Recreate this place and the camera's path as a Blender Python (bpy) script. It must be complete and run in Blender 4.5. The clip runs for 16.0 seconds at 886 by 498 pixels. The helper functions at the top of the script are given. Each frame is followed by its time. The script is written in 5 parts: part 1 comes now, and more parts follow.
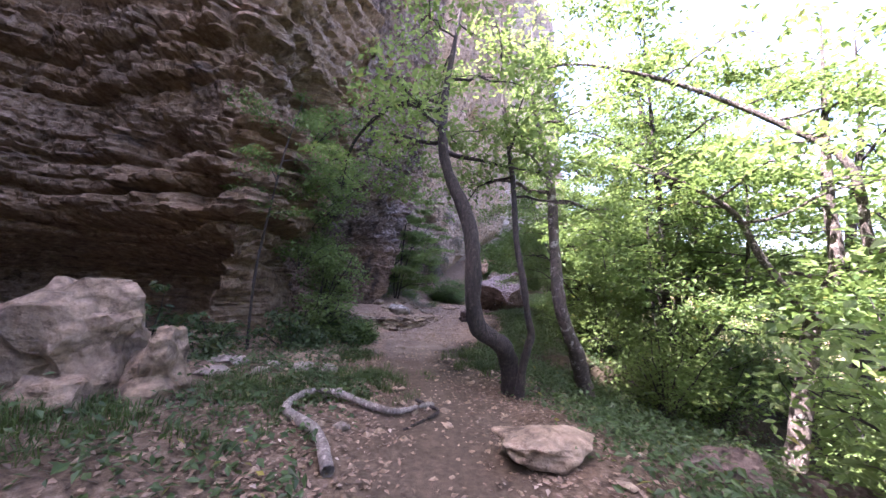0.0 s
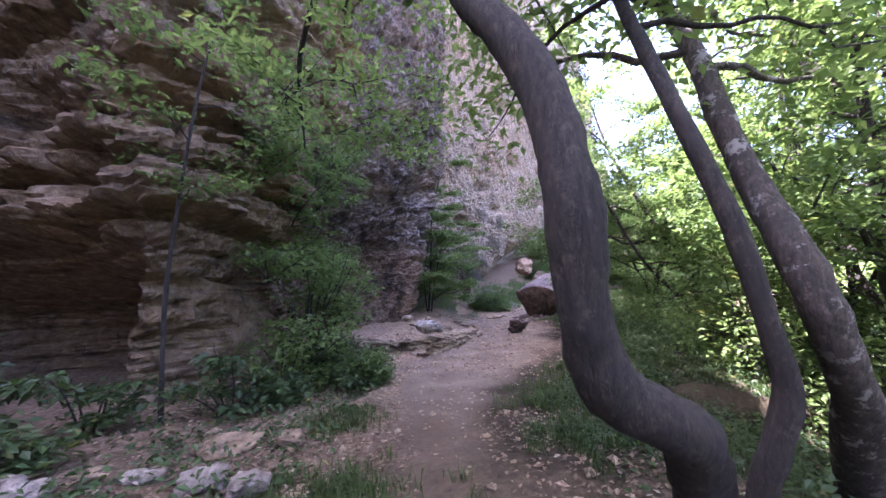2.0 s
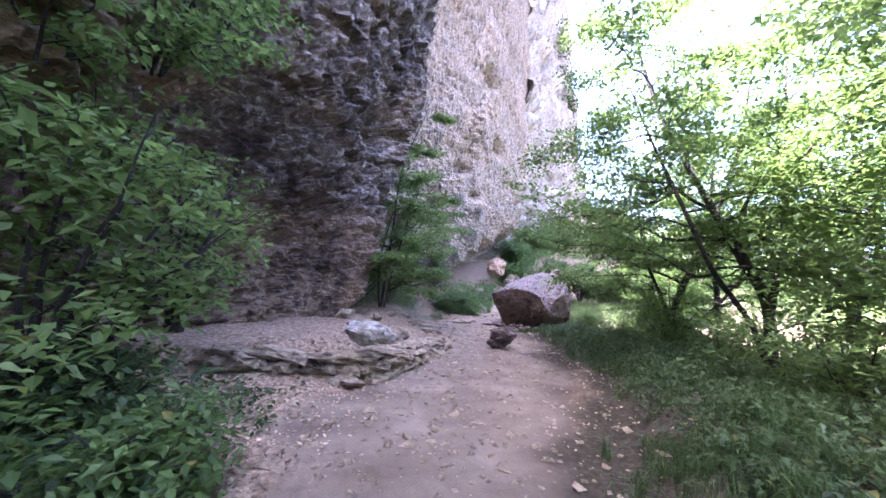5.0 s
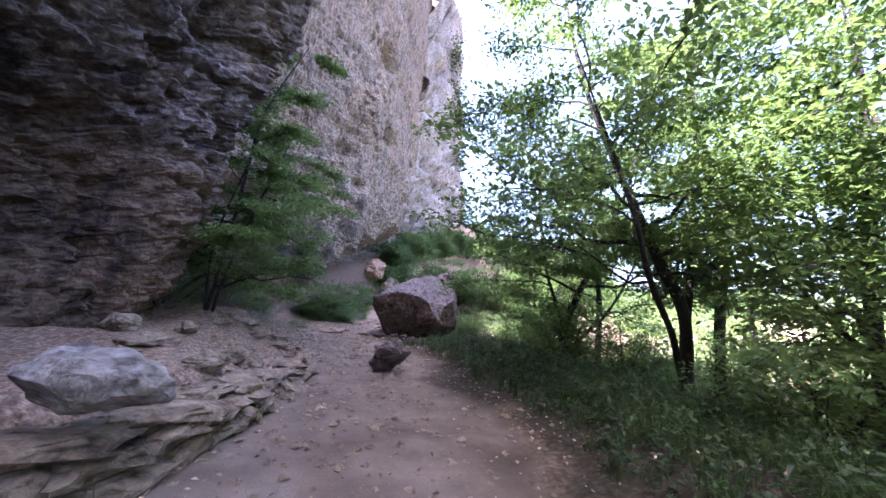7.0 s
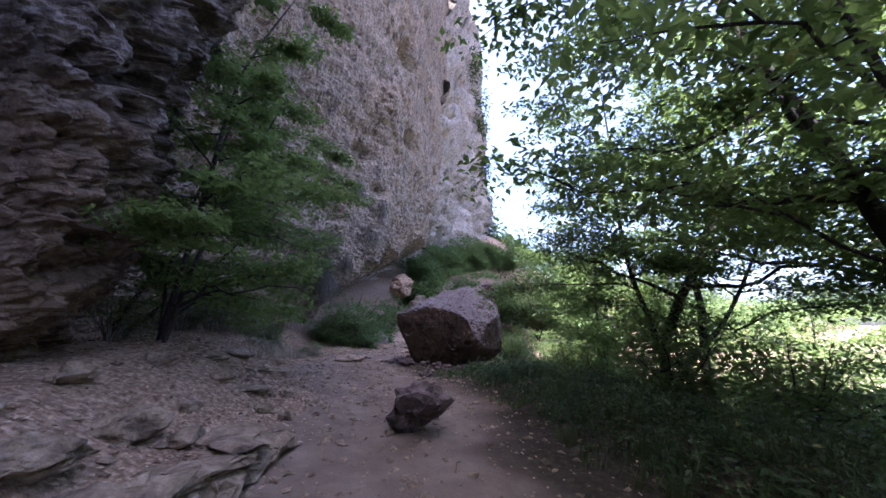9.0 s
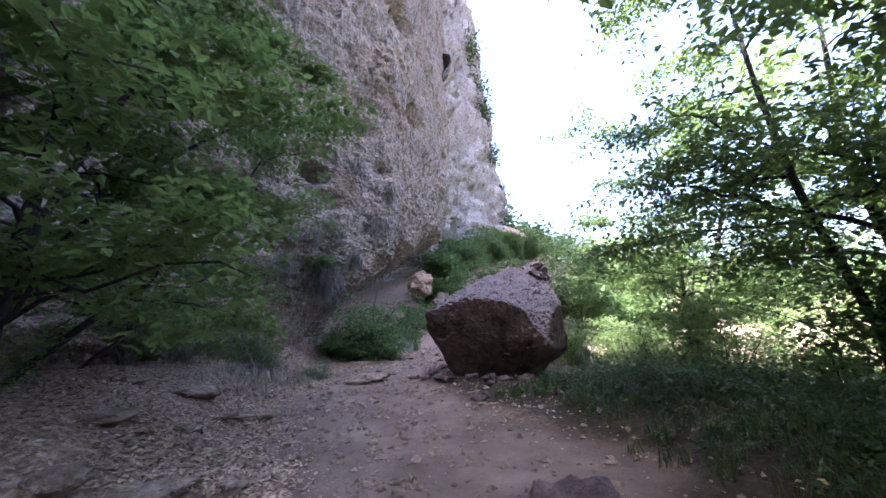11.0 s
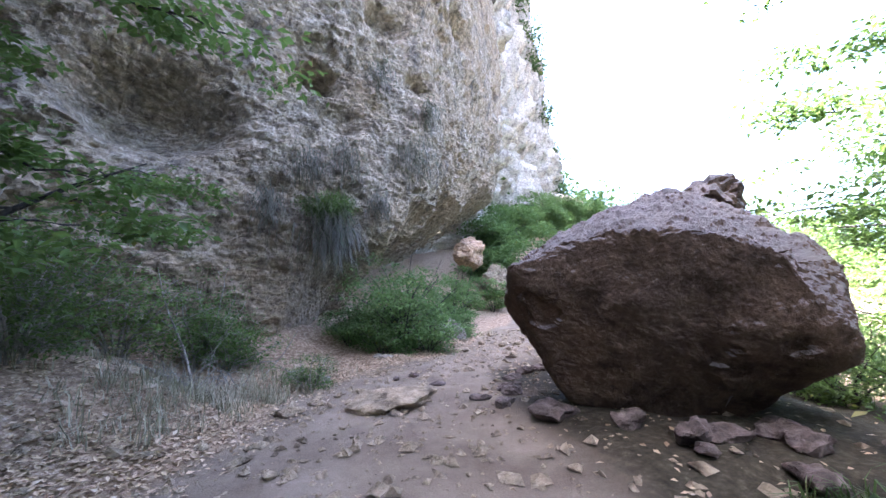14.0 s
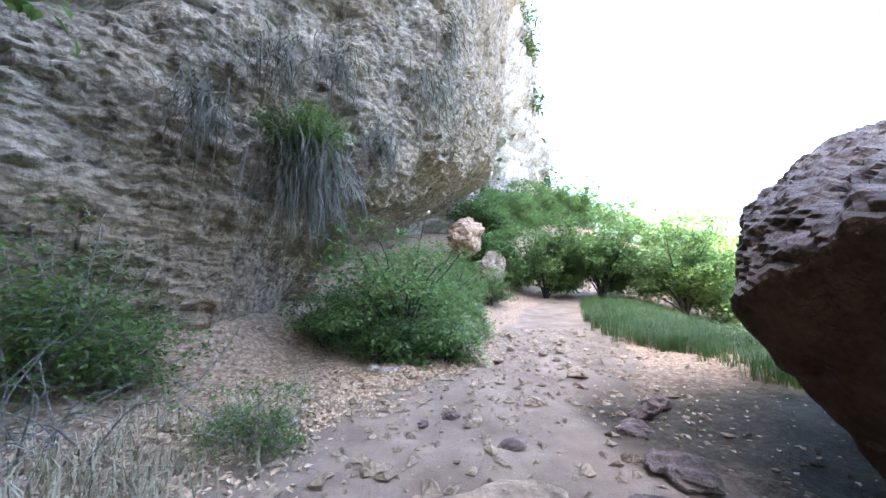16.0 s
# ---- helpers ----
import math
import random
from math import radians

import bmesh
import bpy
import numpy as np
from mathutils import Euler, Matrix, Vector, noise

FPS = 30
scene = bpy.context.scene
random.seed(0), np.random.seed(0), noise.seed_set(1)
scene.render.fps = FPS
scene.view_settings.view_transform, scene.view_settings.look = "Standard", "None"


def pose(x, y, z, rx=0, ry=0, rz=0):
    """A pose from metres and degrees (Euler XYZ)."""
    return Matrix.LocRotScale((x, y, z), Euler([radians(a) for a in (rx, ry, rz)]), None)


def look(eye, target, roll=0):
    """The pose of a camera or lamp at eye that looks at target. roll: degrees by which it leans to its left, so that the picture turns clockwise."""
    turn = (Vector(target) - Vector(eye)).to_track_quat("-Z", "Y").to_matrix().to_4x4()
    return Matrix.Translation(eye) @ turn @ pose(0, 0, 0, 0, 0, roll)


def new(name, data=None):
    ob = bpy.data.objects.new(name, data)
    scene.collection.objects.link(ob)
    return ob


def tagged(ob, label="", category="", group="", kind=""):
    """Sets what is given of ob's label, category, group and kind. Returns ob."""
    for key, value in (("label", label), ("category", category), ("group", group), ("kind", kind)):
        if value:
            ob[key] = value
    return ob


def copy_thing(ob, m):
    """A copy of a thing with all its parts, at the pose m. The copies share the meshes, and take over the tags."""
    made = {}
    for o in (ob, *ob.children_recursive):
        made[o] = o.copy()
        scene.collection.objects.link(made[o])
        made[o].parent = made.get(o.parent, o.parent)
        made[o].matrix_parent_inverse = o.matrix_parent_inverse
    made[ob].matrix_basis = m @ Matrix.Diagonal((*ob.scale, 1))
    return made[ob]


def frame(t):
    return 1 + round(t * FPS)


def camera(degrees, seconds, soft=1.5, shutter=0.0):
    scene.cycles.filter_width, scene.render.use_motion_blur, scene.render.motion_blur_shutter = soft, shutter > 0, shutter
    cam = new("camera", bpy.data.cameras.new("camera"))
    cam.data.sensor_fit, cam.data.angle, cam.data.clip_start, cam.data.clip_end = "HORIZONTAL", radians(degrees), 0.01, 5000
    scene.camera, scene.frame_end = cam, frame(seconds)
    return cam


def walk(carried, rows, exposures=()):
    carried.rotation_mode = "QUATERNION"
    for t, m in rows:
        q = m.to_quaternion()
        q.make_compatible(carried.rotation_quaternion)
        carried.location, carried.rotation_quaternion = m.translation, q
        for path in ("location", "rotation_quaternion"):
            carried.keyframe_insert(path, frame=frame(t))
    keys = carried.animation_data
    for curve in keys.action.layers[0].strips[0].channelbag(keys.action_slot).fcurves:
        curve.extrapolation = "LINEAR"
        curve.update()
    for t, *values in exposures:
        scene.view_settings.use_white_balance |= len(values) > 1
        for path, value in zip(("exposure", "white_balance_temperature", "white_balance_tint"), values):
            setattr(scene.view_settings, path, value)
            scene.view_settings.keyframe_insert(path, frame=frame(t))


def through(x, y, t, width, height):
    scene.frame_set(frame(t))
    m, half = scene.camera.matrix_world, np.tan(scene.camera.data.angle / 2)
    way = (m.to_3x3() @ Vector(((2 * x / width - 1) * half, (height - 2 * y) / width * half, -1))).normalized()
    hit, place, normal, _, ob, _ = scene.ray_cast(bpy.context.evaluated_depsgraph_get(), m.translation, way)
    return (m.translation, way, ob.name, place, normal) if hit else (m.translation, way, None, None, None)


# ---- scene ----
cam = camera(105.0, 16.0)
PATH = [
    (0, (-0.097, 0.086, 1.385), (-0.041, 2.079, 1.552), 3.1),
    (0.5, (-0.024, 1.003, 1.356), (-0.107, 2.99, 1.568), 2.1),
    (1, (0.033, 1.884, 1.335), (0.041, 3.876, 1.513), 2.7),
    (1.5, (0.118, 2.638, 1.259), (-0.007, 4.628, 1.417), -0.6),
    (2, (0.041, 3.354, 1.165), (-0.117, 5.335, 1.391), -2.9),
    (2.5, (-0.02, 3.968, 1.043), (-0.301, 5.943, 1.196), -4.1),
    (3, (-0.111, 4.636, 1.01), (-0.188, 6.63, 1.141), -1.8),
    (5.5, (-0.336, 8.175, 0.871), (-0.241, 10.159, 1.103), 4.8),
    (6, (-0.388, 8.872, 0.841), (-0.058, 10.836, 1.024), 3.6),
    (6.5, (-0.32, 9.569, 0.796), (0.241, 11.463, 1.108), 2.5),
    (7, (-0.198, 10.176, 0.77), (0.547, 12.006, 1.075), 5.3),
    (7.5, (-0.017, 10.761, 0.699), (0.747, 12.574, 1.06), 3.8),
    (8, (0.173, 11.365, 0.685), (0.916, 13.185, 1.053), 3.4),
    (8.5, (0.388, 12.082, 0.685), (0.998, 13.946, 1.076), 4.4),
    (11, (0.878, 15.969, 0.561), (1.399, 17.858, 0.965), -2.3),
    (11.5, (1.083, 16.714, 0.547), (1.372, 18.651, 0.949), -3.6),
    (12, (1.274, 17.476, 0.512), (1.567, 19.421, 0.871), -1.9),
    (12.5, (1.366, 18.217, 0.466), (1.527, 20.173, 0.848), -3.8),
    (13, (1.406, 18.959, 0.438), (1.555, 20.928, 0.759), -2.7),
    (13.5, (1.39, 19.7, 0.407), (1.537, 21.671, 0.711), -4.3),
    (14, (1.386, 20.445, 0.395), (1.669, 22.402, 0.698), -1.7),
    (14.5, (1.312, 21.194, 0.365), (1.63, 23.142, 0.686), -4.7),
    (15, (1.22, 21.941, 0.352), (1.311, 23.922, 0.608), -1.5),
    (15.5, (1.001, 22.632, 0.348), (1.185, 24.611, 0.571), -2.4),
    (16, (0.778, 23.283, 0.333), (1.237, 25.214, 0.583), 1.2),
]
EXPOSURES = [(0, 3.85, 5850, 40), (1.5, 4.1, 5650, 41), (2.5, 4.35, 5550, 41), (3, 4.6, 5500, 40), (5.5, 4.7, 5450, 37), (7, 3.85, 5500, 36), (8, 3.25, 5500, 36),
             (9, 3.15, 5500, 35), (11, 3.6, 5500, 31), (12.5, 4.25, 5550, 26), (14.5, 4.65, 5650, 17), (16, 4.95, 5700, 13)]
walk(cam, [(t, look(eye, target, roll)) for t, eye, target, roll in PATH], EXPOSURES)

# ---- world, sun, exposure ----
SUN_EL, SUN_AZ = radians(57), radians(248)  # azimuth clockwise from +y
world = bpy.data.worlds.new("sky")
scene.world = world
world.use_nodes = True
sky = world.node_tree.nodes.new("ShaderNodeTexSky")
sky.sky_type, sky.sun_disc = "NISHITA", False
sky.sun_elevation, sky.sun_rotation = SUN_EL, SUN_AZ
sky.air_density, sky.dust_density, sky.ozone_density = 1.0, 6.0, 1.0
back = world.node_tree.nodes["Background"]
back.inputs["Strength"].default_value = 0.11
world.node_tree.links.new(sky.outputs[0], back.inputs["Color"])
sun_data = bpy.data.lights.new("sun", "SUN")
sun_data.energy, sun_data.angle, sun_data.color = 5.0, radians(0.6), (1.0, 0.93, 0.82)
sun_lamp = new("sun", sun_data)
sun_dir = Vector((math.sin(SUN_AZ) * math.cos(SUN_EL), math.cos(SUN_AZ) * math.cos(SUN_EL), math.sin(SUN_EL)))
sun_lamp.matrix_world = look(sun_dir * 100, (0, 0, 0))

# ---- small tools ----
R = np.random.default_rng(7)


def hash3(i, j, k, seed):
    h = (i.astype(np.int64) * 374761393 + j.astype(np.int64) * 668265263 + k.astype(np.int64) * 2147483647 + seed * 974711) & 0xFFFFFFFF
    h = ((h ^ (h >> 13)) * 1274126177) & 0xFFFFFFFF
    h = ((h ^ (h >> 16)) * 2246822519) & 0xFFFFFFFF
    return ((h ^ (h >> 15)) & 0xFFFF) / 65535.0


def vnoise(p, scale=1.0, seed=0):
    """Value noise, -1 to 1, of rows of points."""
    q = np.asarray(p, float) / scale
    i = np.floor(q)
    f = q - i
    f = f * f * (3 - 2 * f)
    a, b, c = i[:, 0], i[:, 1], i[:, 2]
    out = 0
    for da in (0, 1):
        for db in (0, 1):
            for dc in (0, 1):
                w = (f[:, 0] if da else 1 - f[:, 0]) * (f[:, 1] if db else 1 - f[:, 1]) * (f[:, 2] if dc else 1 - f[:, 2])
                out = out + w * hash3(a + da, b + db, c + dc, seed)
    return out * 2 - 1


def fbm(p, scale=1.0, octaves=4, seed=0, gain=0.5):
    out, amp = 0, 1.0
    for n in range(octaves):
        out = out + amp * vnoise(p, scale / 2**n, seed + 17 * n)
        amp *= gain
    return out


def cells(p, scale, seed=0):
    """Distance to the nearest of scattered cell points and that cell's own random number."""
    q = np.asarray(p, float) / scale
    base = np.floor(q)
    best, tone = np.full(len(q), 9.0), np.zeros(len(q))
    second = np.full(len(q), 9.0)
    for da in (-1, 0, 1):
        for db in (-1, 0, 1):
            for dc in (-1, 0, 1):
                c = base + (da, db, dc)
                h = [hash3(c[:, 0], c[:, 1], c[:, 2], seed + n) for n in (1, 2, 3)]
                d = np.sqrt(((c + np.stack(h, 1) - q) ** 2).sum(1))
                closer = d < best
                second = np.where(closer, best, np.minimum(second, d))
                tone = np.where(closer, hash3(c[:, 0], c[:, 1], c[:, 2], seed + 9), tone)
                best = np.where(closer, d, best)
    return best, second - best, tone


def mesh_of(name, verts, faces, mat, smooth=False):
    me = bpy.data.meshes.new(name)
    verts, faces = np.asarray(verts, np.float32), np.asarray(faces, np.int32)
    n, k = faces.shape
    me.vertices.add(len(verts))
    me.vertices.foreach_set("co", verts.ravel())
    me.loops.add(n * k)
    me.loops.foreach_set("vertex_index", faces.ravel())
    me.polygons.add(n)
    me.polygons.foreach_set("loop_start", np.arange(0, n * k, k, dtype=np.int32))
    me.polygons.foreach_set("use_smooth", np.full(n, smooth))
    me.materials.append(mat)
    me.update(calc_edges=True)
    return me


def part(name, me, parent=None, label=""):
    ob = new(name, me)
    if parent is not None:
        ob.parent = parent
    return tagged(ob, label) if label else ob


def empty(name, at=(0, 0, 0)):
    ob = new(name)
    ob.location = at
    return ob


def joined(chunks):
    """Joins (verts, faces) pairs."""
    vs, fs, n = [], [], 0
    for v, f in chunks:
        vs.append(np.asarray(v, float))
        fs.append(np.asarray(f) + n)
        n += len(v)
    return np.concatenate(vs), np.concatenate(fs)


def smooth_line(points, n):
    """A Catmull-Rom line through points (rows of any width), n samples."""
    p = np.asarray(points, float)
    p = np.vstack([2 * p[0] - p[1], p, 2 * p[-1] - p[-2]])
    t = np.linspace(0, len(p) - 3 - 1e-9, n)
    i = t.astype(int)
    f = (t - i)[:, None]
    a, b, c, d = p[i], p[i + 1], p[i + 2], p[i + 3]
    return 0.5 * (2 * b + (c - a) * f + (2 * a - 5 * b + 4 * c - d) * f**2 + (3 * b - 3 * c + d - a) * f**3)


def tube(points, radii, sides=8, rough=0.0, seed=0):
    p = np.asarray(points, float)
    r = np.asarray(radii, float)
    d = np.gradient(p, axis=0)
    d /= np.linalg.norm(d, axis=1)[:, None] + 1e-9
    ref = np.tile([0.31, 0.95, 0.05], (len(p), 1))
    ref[np.abs((d * ref).sum(1)) > 0.9] = (1, 0, 0)
    u = np.cross(d, ref)
    u /= np.linalg.norm(u, axis=1)[:, None]
    w = np.cross(d, u)
    a = np.linspace(0, 2 * np.pi, sides, endpoint=False)
    v = p[:, None] + r[:, None, None] * (np.cos(a)[None, :, None] * u[:, None] + np.sin(a)[None, :, None] * w[:, None])
    v = v.reshape(-1, 3)
    if rough:
        out = v - np.repeat(p, sides, axis=0)
        v = v + out * (rough * fbm(v, 0.12, 3, seed))[:, None] + out * (rough * 1.5 * vnoise(v, 0.35, seed + 5))[:, None]
    i, j = np.meshgrid(np.arange(len(p) - 1), np.arange(sides), indexing="ij")
    k = (j + 1) % sides
    f = np.stack([i * sides + j, i * sides + k, (i + 1) * sides + k, (i + 1) * sides + j], -1).reshape(-1, 4)
    return v, f


# ---- materials ----
def material(name):
    m = bpy.data.materials.new(name)
    m.use_nodes = True
    nt = m.node_tree
    return m, nt, nt.nodes["Principled BSDF"]


def node(nt, kind, **values):
    n = nt.nodes.new(kind)
    for key, v in values.items():
        n.inputs[key.replace("_", " ")].default_value = v
    return n


def ramp(nt, fac, stops):
    n = nt.nodes.new("ShaderNodeValToRGB")
    while len(n.color_ramp.elements) < len(stops):
        n.color_ramp.elements.new(0.5)
    for e, (pos, col) in zip(n.color_ramp.elements, stops):
        e.position, e.color = pos, (*col, 1)
    nt.links.new(fac, n.inputs["Fac"])
    return n.outputs["Color"]


def mixed(nt, fac, a, b, mode="MIX"):
    n = nt.nodes.new("ShaderNodeMix")
    n.data_type, n.blend_type = "RGBA", mode
    for value, slot in ((fac, n.inputs[0]), (a, n.inputs[6]), (b, n.inputs[7])):
        if isinstance(value, (int, float)):
            slot.default_value = value
        elif isinstance(value, tuple):
            slot.default_value = (*value, 1)
        else:
            nt.links.new(value, slot)
    return n.outputs[2]


def noise_node(nt, coords, scale, detail=5, rough=0.6):
    n = node(nt, "ShaderNodeTexNoise", Scale=scale, Detail=detail, Roughness=rough)
    nt.links.new(coords, n.inputs["Vector"])
    return n.outputs["Fac"]


def relief(nt, bsdf, height, strength, distance):
    b = node(nt, "ShaderNodeBump", Strength=strength, Distance=distance)
    nt.links.new(height, b.inputs["Height"])
    nt.links.new(b.outputs["Normal"], bsdf.inputs["Normal"])


def stretched(nt, coords, scale):
    m = nt.nodes.new("ShaderNodeMapping")
    m.inputs["Scale"].default_value = scale
    nt.links.new(coords, m.inputs["Vector"])
    return m.outputs["Vector"]


def rock_material(name, dark, mid, pale, warm, warm_amount=0.5, stain=(0.06, 0.06, 0.065), stain_from=0.58, streak=(1.0, 1.0, 0.35), moss=0.0, clasts=0.5, crust=None, bed=None):
    m, nt, bsdf = material(name)
    pos = nt.nodes.new("ShaderNodeNewGeometry").outputs["Position"]
    big = noise_node(nt, pos, 0.55, 5, 0.6)
    fine = noise_node(nt, pos, 5.0, 8, 0.72)
    grit = noise_node(nt, pos, 26.0, 6, 0.7)
    col = ramp(nt, fine, [(0.3, dark), (0.5, mid), (0.68, pale)])
    tint = ramp(nt, big, [(0.38, (0, 0, 0)), (0.62, (1, 1, 1))])
    amount = nt.nodes.new("ShaderNodeMath")
    amount.operation = "MULTIPLY"
    amount.inputs[1].default_value = warm_amount
    nt.links.new(tint, amount.inputs[0])
    col = mixed(nt, amount.outputs[0], col, mixed(nt, 0.6, col, warm))
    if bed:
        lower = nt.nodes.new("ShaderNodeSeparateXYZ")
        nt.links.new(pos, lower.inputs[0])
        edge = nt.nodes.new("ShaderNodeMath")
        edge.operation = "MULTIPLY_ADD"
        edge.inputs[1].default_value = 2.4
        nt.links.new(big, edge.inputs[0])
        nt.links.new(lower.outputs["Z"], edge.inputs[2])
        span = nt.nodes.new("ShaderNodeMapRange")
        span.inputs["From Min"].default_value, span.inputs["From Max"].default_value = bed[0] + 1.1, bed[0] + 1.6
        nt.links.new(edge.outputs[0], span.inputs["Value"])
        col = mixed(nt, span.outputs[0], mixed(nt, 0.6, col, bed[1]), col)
    run = noise_node(nt, stretched(nt, pos, streak), 1.3, 6, 0.65)
    col = mixed(nt, ramp(nt, run, [(stain_from, (0, 0, 0)), (stain_from + 0.12, (0.8, 0.8, 0.8))]), col, stain)
    if moss:
        green = noise_node(nt, pos, 1.1, 6, 0.7)
        col = mixed(nt, ramp(nt, green, [(0.62 - moss, (0, 0, 0)), (0.75 - moss, (0.6, 0.6, 0.6))]), col, (0.045, 0.065, 0.02))
    lump = node(nt, "ShaderNodeTexVoronoi", Scale=7.0, Randomness=1.0)
    bent = nt.nodes.new("ShaderNodeVectorMath")
    bent.operation = "MULTIPLY_ADD"
    wobble = node(nt, "ShaderNodeTexNoise", Scale=3.0, Detail=4.0)
    nt.links.new(pos, wobble.inputs["Vector"])
    nt.links.new(wobble.outputs["Color"], bent.inputs[0])
    bent.inputs[1].default_value = (0.35, 0.35, 0.35)
    nt.links.new(stretched(nt, pos, (1, 1, 1.6)), bent.inputs[2])
    nt.links.new(bent.outputs[0], lump.inputs["Vector"])
    # Shade of crevices and pits is painted in: lump edges and spots darken.
    pit_shade = noise_node(nt, pos, 2.6, 7, 0.7)
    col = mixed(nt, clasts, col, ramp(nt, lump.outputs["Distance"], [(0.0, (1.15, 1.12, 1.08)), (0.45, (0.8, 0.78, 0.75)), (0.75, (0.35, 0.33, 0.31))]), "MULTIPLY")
    col = mixed(nt, 0.8, col, ramp(nt, pit_shade, [(0.36, (0.20, 0.18, 0.16)), (0.45, (0.82, 0.80, 0.77)), (0.7, (1.1, 1.08, 1.05))]), "MULTIPLY")
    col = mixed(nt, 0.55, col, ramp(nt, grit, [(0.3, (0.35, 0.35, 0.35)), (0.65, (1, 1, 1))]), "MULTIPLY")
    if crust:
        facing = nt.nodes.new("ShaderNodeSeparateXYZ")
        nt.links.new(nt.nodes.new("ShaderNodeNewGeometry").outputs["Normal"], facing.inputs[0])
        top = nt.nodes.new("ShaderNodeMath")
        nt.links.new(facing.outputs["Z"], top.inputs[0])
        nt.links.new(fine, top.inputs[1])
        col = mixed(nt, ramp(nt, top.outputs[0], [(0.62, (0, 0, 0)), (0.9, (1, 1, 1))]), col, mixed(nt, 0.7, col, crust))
    nt.links.new(col, bsdf.inputs["Base Color"])
    bsdf.inputs["Roughness"].default_value = 0.95
    bsdf.inputs["Specular IOR Level"].default_value = 0.2
    h = nt.nodes.new("ShaderNodeMath")
    h.operation = "MULTIPLY_ADD"
    h.inputs[1].default_value = 0.35
    nt.links.new(grit, h.inputs[0])
    nt.links.new(fine, h.inputs[2])
    deep = nt.nodes.new("ShaderNodeMath")
    deep.operation = "MULTIPLY_ADD"
    deep.inputs[1].default_value = -0.8 * clasts
    nt.links.new(lump.outputs["Distance"], deep.inputs[0])
    nt.links.new(h.outputs[0], deep.inputs[2])
    relief(nt, bsdf, deep.outputs[0], 1.0, 0.08)
    return m


def leaf_material(name, dark, light, dry=(0.2, 0.16, 0.03), through=0.45):
    m, nt, bsdf = material(name)
    geo = nt.nodes.new("ShaderNodeNewGeometry")
    own = geo.outputs["Random Per Island"]
    col = ramp(nt, own, [(0.0, dark), (0.6, light), (0.97, light), (1.0, dry)])
    patch = noise_node(nt, geo.outputs["Position"], 1.2, 3, 0.5)
    col = mixed(nt, 0.5, col, ramp(nt, patch, [(0.3, (0.45, 0.5, 0.45)), (0.7, (1.0, 1.0, 1.0))]), "MULTIPLY")
    nt.links.new(col, bsdf.inputs["Base Color"])
    bsdf.inputs["Roughness"].default_value = 0.5
    bsdf.inputs["Specular IOR Level"].default_value = 0.3
    tr = nt.nodes.new("ShaderNodeBsdfTranslucent")
    nt.links.new(mixed(nt, 0.6, col, (0.17, 0.25, 0.06)), tr.inputs["Color"])
    mix = nt.nodes.new("ShaderNodeMixShader")
    mix.inputs[0].default_value = through
    nt.links.new(bsdf.outputs[0], mix.inputs[1])
    nt.links.new(tr.outputs[0], mix.inputs[2])
    nt.links.new(mix.outputs[0], nt.nodes["Material Output"].inputs["Surface"])
    return m


def bark_material(name, dark, pale, stretch=(6, 6, 1.5), sun_patches=0.0):
    m, nt, bsdf = material(name)
    pos = nt.nodes.new("ShaderNodeNewGeometry").outputs["Position"]
    rib = noise_node(nt, stretched(nt, pos, stretch), 5.0, 9, 0.78)
    spot = noise_node(nt, pos, 3.0, 5, 0.6)
    flake = noise_node(nt, stretched(nt, pos, (1, 1, 0.6)), 22.0, 6, 0.75)
    col = mixed(nt, ramp(nt, spot, [(0.42, (0, 0, 0)), (0.66, (0.8, 0.8, 0.8))]), ramp(nt, rib, [(0.40, dark), (0.60, pale)]), dark)
    col = mixed(nt, ramp(nt, flake, [(0.54, (0, 0, 0)), (0.64, (0.75, 0.75, 0.75))]), col, tuple(1.7 * c for c in pale))
    # Patches of sunlight painted on the bark as random pale spots.
    if sun_patches:
        white = noise_node(nt, pos, 7.0, 5, 0.7)
        col = mixed(nt, ramp(nt, white, [(0.66 - sun_patches, (0, 0, 0)), (0.72 - sun_patches, (0.8, 0.8, 0.8))]), col, (0.42, 0.40, 0.36))
    nt.links.new(col, bsdf.inputs["Base Color"])
    bsdf.inputs["Roughness"].default_value = 0.9
    relief(nt, bsdf, rib, 1.0, 0.06)
    return m


